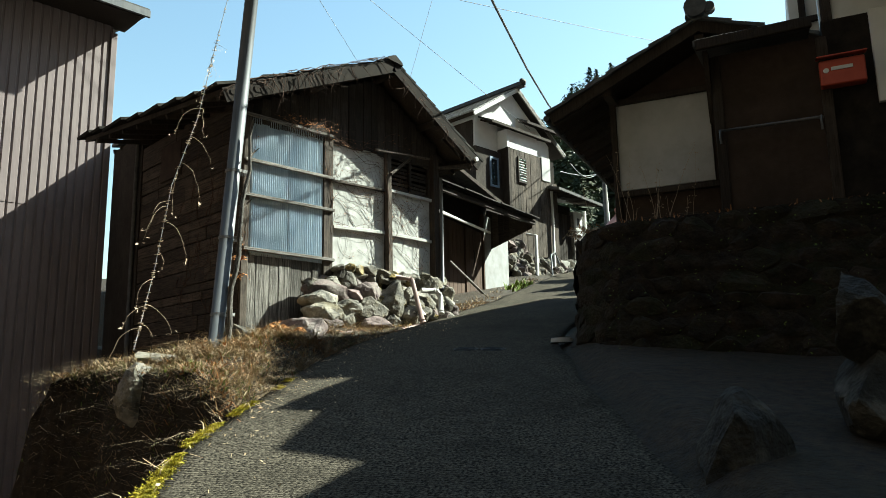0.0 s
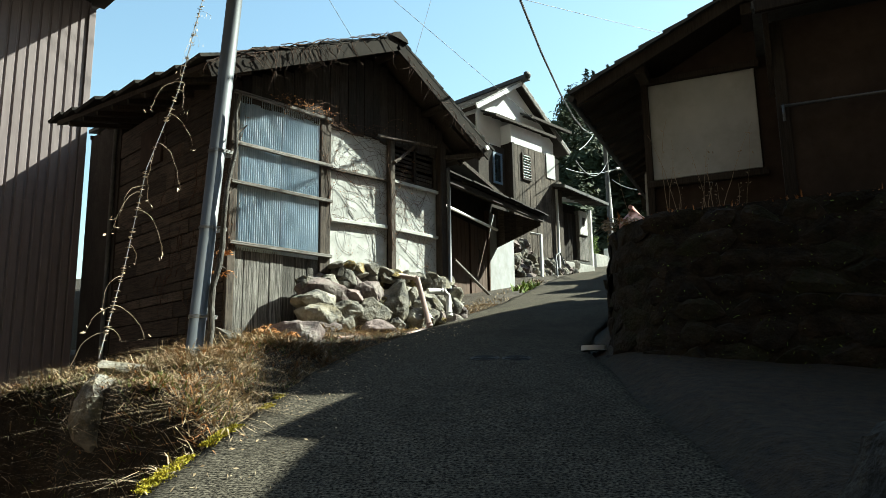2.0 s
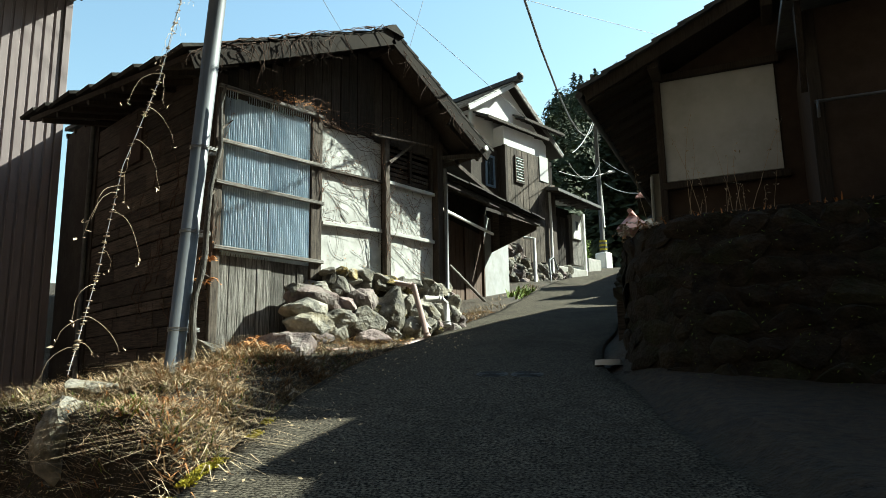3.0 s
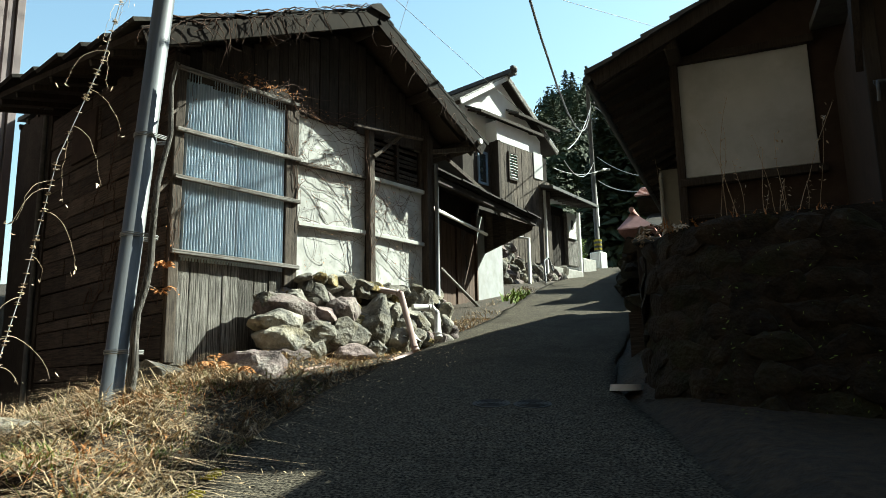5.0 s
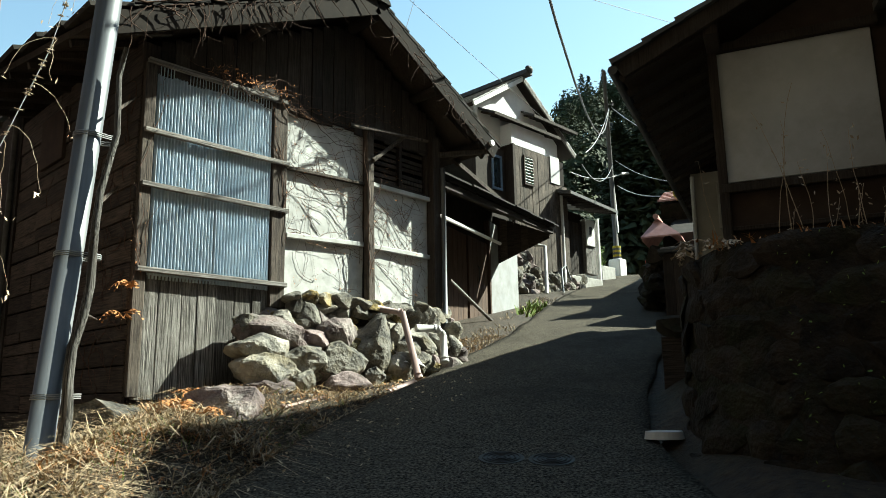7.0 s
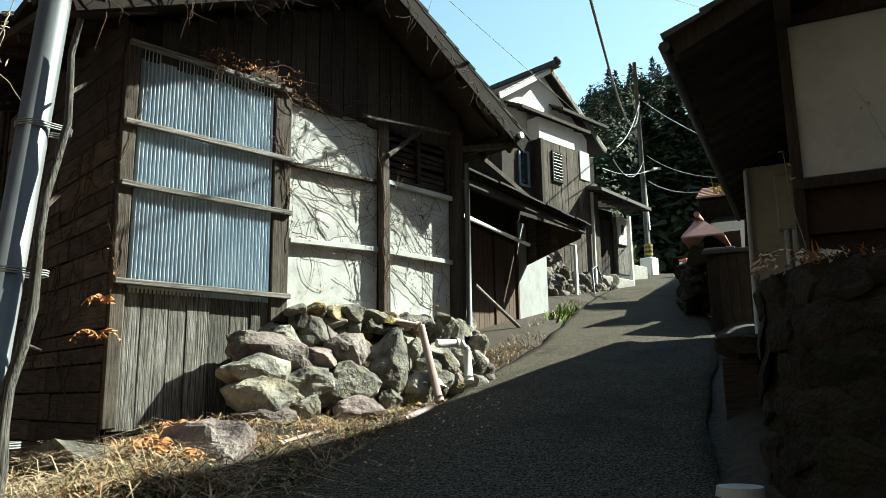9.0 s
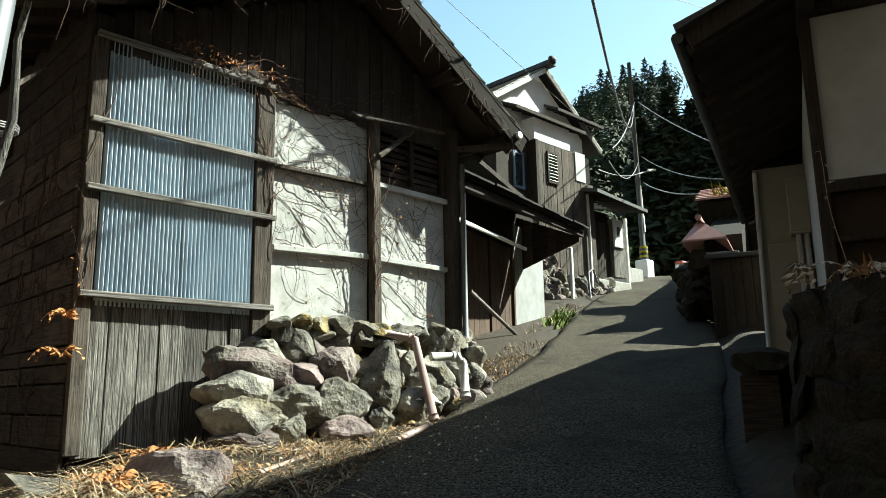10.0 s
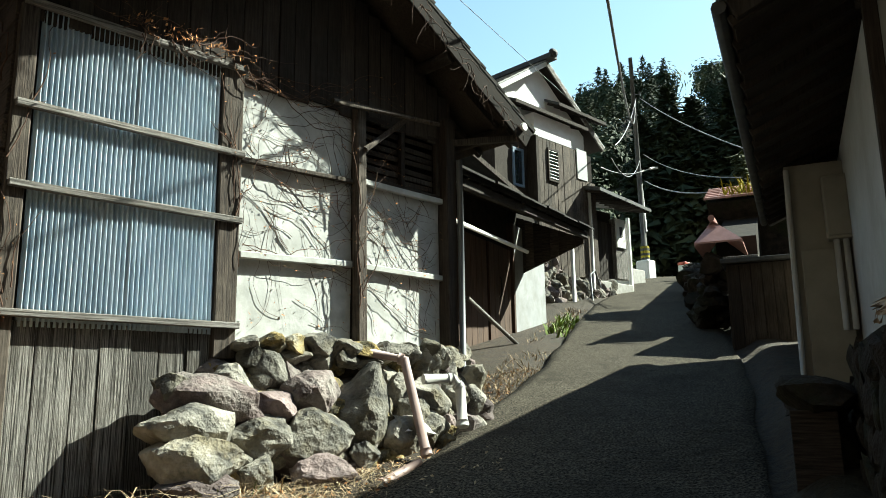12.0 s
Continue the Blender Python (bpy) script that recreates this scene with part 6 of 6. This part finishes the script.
# ---- outbuildings on the far side of the lane ----
def build_right_sheds():
    M = RH
    P = lambda x, y, z: M @ Vector((x, y, z))
    ob = thing("board_shed", RH @ Matrix.Translation((6.8, .9, 2.9)), "dark brown board shed with a pale plank on top", "shed")
    bm = bmesh.new()
    box(bm, (6.42, .45, 2.7), (8.2, 1.36, 4.42), M)
    part("core", bm, M_BLACK, ob)
    for i in range(6):
        bm = bmesh.new()
        box(bm, (6.38, .5 + i * .145, 2.75), (6.42, .5 + i * .145 + .138, 4.4), M, bevel=.003)
        part("board", bm, M_WOOD_DARK, ob)
    for i in range(10):
        bm = bmesh.new()
        box(bm, (6.42 + i * .18, 1.36, 2.8), (6.42 + i * .18 + .17, 1.4, 4.4), M, bevel=.003)
        part("board", bm, M_WOOD_DARK, ob)
    bm = bmesh.new()
    box(bm, (6.3, .4, 4.42), (8.3, 1.46, 4.48), M, bevel=.006)
    part("roof_sheet", bm, M_TILE_DARK, ob)
    bm = bmesh.new()
    box(bm, (6.32, .95, 4.48), (6.6, 1.42, 4.515), M, bevel=.005)
    part("pale_plank", bm, M_WOOD_RAIL, ob)
    gt = thing("tiled_gate_roof", RH @ Matrix.Translation((8.6, 1.6, 3.2)), "small red-tiled gate roof on a stone pier", "gate")
    for s, y1, z1 in ((1, 1.96, 5.0), (-1, 1.22, 5.0)):
        n = 4
        for j in range(5):
            for i in range(n):
                a, b = i / n, (i + 1.1) / n
                bm = bmesh.new()
                p0, p1 = Vector((8 + j * .3, 1.66 + (y1 - 1.66) * a, 5.40 + (z1 - 5.40) * a)), Vector((8 + j * .3, 1.66 + (y1 - 1.66) * b, 5.40 + (z1 - 5.40) * b))
                quad_prism(bm, [M @ p0, M @ p1, M @ (p1 + UP * .035), M @ (p0 + UP * .02)], M.to_3x3() @ Vector((.29, 0, 0)))
                part("roof_tile", bm, M_TILE_RED, gt)
    bm = bmesh.new()
    tube(bm, [P(7.9, 1.66, 5.44), P(9.5, 1.66, 5.44)], .055, 8)
    part("ridge_tile", bm, M_TILE_RED, gt)
    bm = bmesh.new()
    quad_prism(bm, [P(7.7, 1.2, 4.98), P(7.7, 1.94, 4.98), P(8.1, 1.66, 5.40)], (0, 0, .03))
    part("hip_slope", bm, M_TILE_RED, gt)
    rng = random.Random(14)
    for i in range(46):
        bm = bmesh.new()
        s = rng.uniform(.12, .22)
        z = rng.uniform(3.2, 4.85)
        rock_mesh(bm, P(8.1 + rng.uniform(0, .9), 1.55 + rng.uniform(-.28, .3) + (4.9 - z) * .1, z), (s, s, s * .75), 500 + i, rng.uniform(0, 3), cuts=6, sub=2)
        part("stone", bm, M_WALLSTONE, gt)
    # low stone edge that carries on up the lane
    edge = thing("lane_side_stones", RH @ Matrix.Translation((12, 2.4, 3.8)), "mossy stones along the lane side, toned dark for shade", "stone wall", kind="structure")
    for i in range(70):
        x = rng.uniform(9.0, 24)
        bm = bmesh.new()
        s = rng.uniform(.15, .35)
        w = P(x, 1.75 + (x - 9) * .13 + rng.uniform(-.1, .3), 0)
        z = float(road_z(w.x, w.y)) + rng.uniform(0, .5)
        rock_mesh(bm, (w.x, w.y, z), (s, s, s * .7), 600 + i, rng.uniform(0, 3), cuts=6, sub=2)
        part("stone", bm, M_WALLSTONE, edge)
    fh = thing("red_roofed_house", RH @ Matrix.Translation((14, 0, 4.5)), "house with a faded red tiled roof above grey stonework", "house")
    bm = bmesh.new()
    box(bm, (12.1, -2.5, 3.5), (17, 1.7, 6.7), M)
    part("wall", bm, M_WALLSTONE, fh)
    # added wall, its sloping top set by the shadow edge wanted on the lane
    bm = bmesh.new()
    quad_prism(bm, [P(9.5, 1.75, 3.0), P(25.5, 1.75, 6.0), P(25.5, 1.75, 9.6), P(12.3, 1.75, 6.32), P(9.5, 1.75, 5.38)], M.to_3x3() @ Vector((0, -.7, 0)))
    part("boundary_wall", bm, M_BLACK, fh, "near-black wall added to cast the shadow on the upper lane")
    n = 6
    for i in range(n):
        for j in range(16):
            bm = bmesh.new()
            a, b = i / n, (i + 1.1) / n
            p0 = Vector((11.8 + 1.6 * a, 2.1 - j * .3, 6.68 + .62 * a))
            p1 = Vector((11.8 + 1.6 * b, 2.1 - j * .3, 6.68 + .62 * b))
            quad_prism(bm, [M @ p0, M @ p1, M @ (p1 + UP * .02), M @ (p0 + UP * .05)], M.to_3x3() @ Vector((0, -.29, 0)))
            part("roof_tile", bm, M_TILE_RED, fh)
    bm = bmesh.new()
    quad_prism(bm, [P(11.85, 2.05, 6.62), P(13.5, 2.05, 7.26), P(13.5, 2.05, 6.5), P(12.1, 2.05, 6.3)], M.to_3x3() @ Vector((0, -4.6, 0)))
    part("roof_body", bm, M_WALLSTONE, fh)
    spots_ = [tuple(P(11.85 + rng.uniform(-.2, .5), 1.35 + rng.uniform(-.4, .35), 6.75)) for _ in range(90)]
    blades("roof_weeds", spots_, M_MOSS, "yellow-green weeds by the red roof", .45, .02, .6, 33)
    # pier of brown board and flat stones beside the wall
    pier = thing("stone_pier", RH @ Matrix.Translation((.6, .5, 1.9)), "brown board and flat mossy stones at the wall end", "pier")
    bm = bmesh.new()
    box(bm, (.22, .42, 1.75), (.28, .68, 2.56), M, bevel=.005)
    part("board", bm, M_WOOD_SIDE, pier)
    for i, (x, y, z, s) in enumerate(((.45, .55, 2.64, .3), (.9, .5, 2.62, .3), (1.4, .5, 2.66, .3), (.8, .45, 2.3, .35), (1.3, .45, 2.2, .4), (.5, .45, 2.0, .25), (1.9, .45, 2.5, .35))):
        bm = bmesh.new()
        rock_mesh(bm, P(x, y, z), (s, .2, .09 if i < 3 else s * .6), 700 + i, radians(20), cuts=6, sub=2)
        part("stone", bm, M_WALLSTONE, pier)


build_right_sheds()


# ---- plants on the retaining wall ----
def build_wall_plants():
    rng = random.Random(55)
    M = RH
    bm = bmesh.new()
    for k in range(15):
        y = rng.choice([rng.uniform(-1.1, .1), rng.uniform(-.9, -.3)])
        x = rng.uniform(-2.1, -1.4)
        p = M @ Vector((x, y, 2.94))
        L = rng.uniform(.25, .95)
        pts = [p]
        d = Vector((rng.gauss(0, .08), rng.gauss(0, .08), 1))
        for i in range(9):
            d += Vector((rng.gauss(0, .07), rng.gauss(0, .07), 0))
            p = p + d.normalized() * L / 9
            pts.append(p)
        tube(bm, pts, .003, 4, .0015, cap=False)
        for i in range(4, 10):
            if rng.random() < .7:
                for _ in range(2):
                    leaf_flake(bm, pts[i] + Vector((rng.gauss(0, .02), rng.gauss(0, .02), 0)), rng.uniform(.008, .022), rng)
    solid("dry_stalks", bm, M_VINE_PALE, "thin dry weed stalks on the retaining wall", "weeds", kind="stuff")
    fern_at = [(-1.9, .0, 3.05, 3.35), (-1.5, .25, 3.1, 3.3)]
    for i, (x, y, z, _) in enumerate(fern_at):
        w = M @ Vector((x, y, z))
        fern(w.x, w.y, w.z - .12, 90 + i, .3, 6, M_VINE_PALE, "pale dry fern on the retaining wall")
    spots_ = []
    for k in range(500):
        w = M @ Vector((rng.uniform(-2.35, -1.9), rng.uniform(-5, .1), 2.93))
        spots_.append(tuple(w))
    blades("wall_top_moss", spots_, M_FERN, "short dry growth along the top of the retaining wall", .07, .006, .8, 44)
    bm = bmesh.new()
    for k in range(700):
        z = rng.uniform(1.3, 2.92)
        w = M @ Vector((-2.78 + (z - .6) * .19 - rng.uniform(.02, .1), rng.uniform(-5, -.3), z))
        leaf_flake(bm, w, rng.uniform(.006, .018), rng)
    solid("wall_weeds", bm, M_GREEN, "small green leaves growing in the retaining wall", "weeds", kind="stuff")


build_wall_plants()


# ---- lean-to at the back corner of the barn ----
back = thing("back_lean_to", pose(5.6, 13.3, 1.9), "dark lean-to between the barn and the steel-sided building", "shed")
bm = bmesh.new()
box(bm, (6.0, 12.78, -2.9), (6.5, 14.05, 5.66))
part("wall", bm, M_WOOD_DARK, back)
bm = bmesh.new()
quad_prism(bm, [(5.96, 13.2, 5.68), (7.2, 13.2, 5.9), (7.2, 14.09, 5.94), (5.96, 14.09, 5.74)], (0, 0, .06))
part("roof", bm, M_TILE_DARK, back)
for y in (13.3, 13.7, 14.0):
    bm = bmesh.new()
    beam(bm, (5.97, y, 5.64), (7.1, y, 5.84), .05, .07)
    part("rafter", bm, M_WOOD_POST, back)
bm = bmesh.new()
tube(bm, [(5.96, 12.9, 1.0), (5.96, 12.9, 5.6)], .035, 8)
part("downpipe", bm, M_TILE_DARK, back)


# ---- the wood on the hill ----
def conifer_arrays(rng, n, H):
    """Foliage of a conifer: many small drooping sprays."""
    k = rng.uniform(0.12, 1.0, n) ** .8
    r = (1 - k) * H * .2 * rng.uniform(.2, 1.25, n) + .1
    a = rng.uniform(0, 2 * np.pi, n)
    z = k * H
    s = H * .034 * rng.uniform(.6, 1.5, n) * (1.15 - .6 * k)
    c = np.stack([np.cos(a) * r, np.sin(a) * r, z], -1)
    out = np.stack([np.cos(a), np.sin(a), -.45 + .5 * k], -1) + rng.normal(0, .45, (n, 3))
    side = np.stack([-np.sin(a), np.cos(a), 0 * a], -1)
    up = np.array([0, 0, 1.0])
    v = np.stack([c - side * s[:, None] * .6, c + out * s[:, None] * 1.2, c + side * s[:, None] * .6, c + up * s[:, None] * .55 - out * s[:, None] * .2], 1)
    i = np.arange(n)[:, None] * 4
    return v.reshape(-1, 3), np.concatenate([i + [0, 1, 3], i + [1, 2, 3]])


def broadleaf_arrays(rng, n, H):
    u = rng.normal(size=(n, 3))
    u /= np.linalg.norm(u, axis=1)[:, None]
    c = u * np.array([H * .3, H * .3, H * .34]) * rng.uniform(.55, 1.05, n)[:, None] * (1 + .25 * np.sin(u[:, :1] * 5 + u[:, 2:] * 4)) + np.array([0, 0, H * .62])
    s = H * .036 * rng.uniform(.6, 1.5, n)
    t = np.cross(u, rng.normal(size=(n, 3)))
    t /= np.linalg.norm(t, axis=1)[:, None]
    b = np.cross(u, t)
    v = np.stack([c - t * s[:, None], c - b * s[:, None] * .7 + u * s[:, None] * .3, c + t * s[:, None], c + b * s[:, None] * .7 + u * s[:, None] * .3], 1)
    i = np.arange(n)[:, None] * 4
    return v.reshape(-1, 3), i + [0, 1, 2, 3]


def build_forest():
    rng = np.random.default_rng(42)
    vs, f3, base = [], [], 0
    tv = bmesh.new()
    made = 0
    while made < 820:
        th = np.radians(rng.uniform(-32, 56))
        d = 36 + 116 * rng.uniform(0, 1) ** .75
        x, y = 10 + d * np.cos(th), 8 + d * np.sin(th)
        if abs(float(off_line(LEFT, x, y))) < 4 or abs(float(off_line(RIGHT, x, y))) < 3 or (d < 40 and np.degrees(th) > 24):
            continue
        if float(off_line(LEFT, x, y)) <= 0 and float(off_line(RIGHT, x, y)) >= 0:
            continue
        H = rng.uniform(7, 13)
        z = float(land(x, y))
        if rng.uniform() < .42:
            v, f = conifer_arrays(rng, 900 if d < 70 else 480, H)
        else:
            v, f = broadleaf_arrays(rng, 900 if d < 70 else 480, H * .8)
            f = np.concatenate([f[:, [0, 1, 2]], f[:, [0, 2, 3]]])
        vs.append(v + np.array([x, y, z - .5]))
        f3.append(f + base)
        base += len(v)
        if d < 75:
            tube(tv, [(x, y, z - 1), (x, y, z + H * .7)], .012 * H + .04, 5, .03)
        made += 1
    me = bpy.data.meshes.new("hill_forest")
    me.from_pydata(np.concatenate(vs).tolist(), [], np.concatenate(f3).tolist())
    me.materials.append(M_CONIFER)
    tagged(new("hill_forest", me), "dense dark evergreen wood covering the hillside", "forest", kind="stuff")
    solid("forest_trunks", tv, M_BARK, "slim trunks in the dark wood", "tree trunks", kind="stuff")
    for i, (x, y, top) in enumerate(((56.5, 31.2, 29.0), (57.2, 29.5, 28.2), (55.5, 33.0, 27.3), (58.5, 27.0, 29.5))):
        z = float(land(x, y))
        top = top - 3.5
        H = top - z
        H = min(H, 17)
        t = thing("conifer_tree", pose(x, y, top - H), "tall dark conifer standing above the wood", "tree", "tall conifers")
        bm = bmesh.new()
        tube(bm, [(x, y, min(z, top - H) - 1), (x, y, top - .3)], .22, 8, .03)
        part("trunk", bm, M_BARK, t)
        v, f = conifer_arrays(np.random.default_rng(70 + i), 3000, H)
        me = bpy.data.meshes.new("crown")
        me.from_pydata(v.tolist(), [], f.tolist())
        me.materials.append(M_CONIFER)
        c = new("crown", me)
        c.parent = t


build_forest()


# ---- plain unseen houses, added to close the lane and cut the sky fill ----
def sky_blocker(x0, y0, x1, y1, zb, zt, label):
    ob = thing("sky_blocking_house", pose((x0 + x1) / 2, (y0 + y1) / 2, zb), label, "house")
    bm = bmesh.new()
    box(bm, (x0, y0, zb), (x1, y1, zt))
    part("wall", bm, M_MUD, ob)
    mid = (y0 + y1) / 2
    for ya, sgn in ((y0 - .6, 1), (y1 + .6, -1)):
        bm = bmesh.new()
        quad_prism(bm, [(x0 - .5, ya, zt - .1), (x1 + .5, ya, zt - .1), (x1 + .5, mid, zt + 1.7), (x0 - .5, mid, zt + 1.7)], (0, 0, .12))
        part("roof_slope", bm, M_TILE_DARK, ob)


sky_blocker(3.2, -13.0, 11.0, -5.0, -1.5, 4.2, "plain unseen house added below the lane to block sky light")
# added out of view to darken the lower siding and the bank
sky_blocker(-7.0, 6.0, 0.8, 13.0, -3.2, 6.0, "plain unseen house added in the lower yard to block sky light")
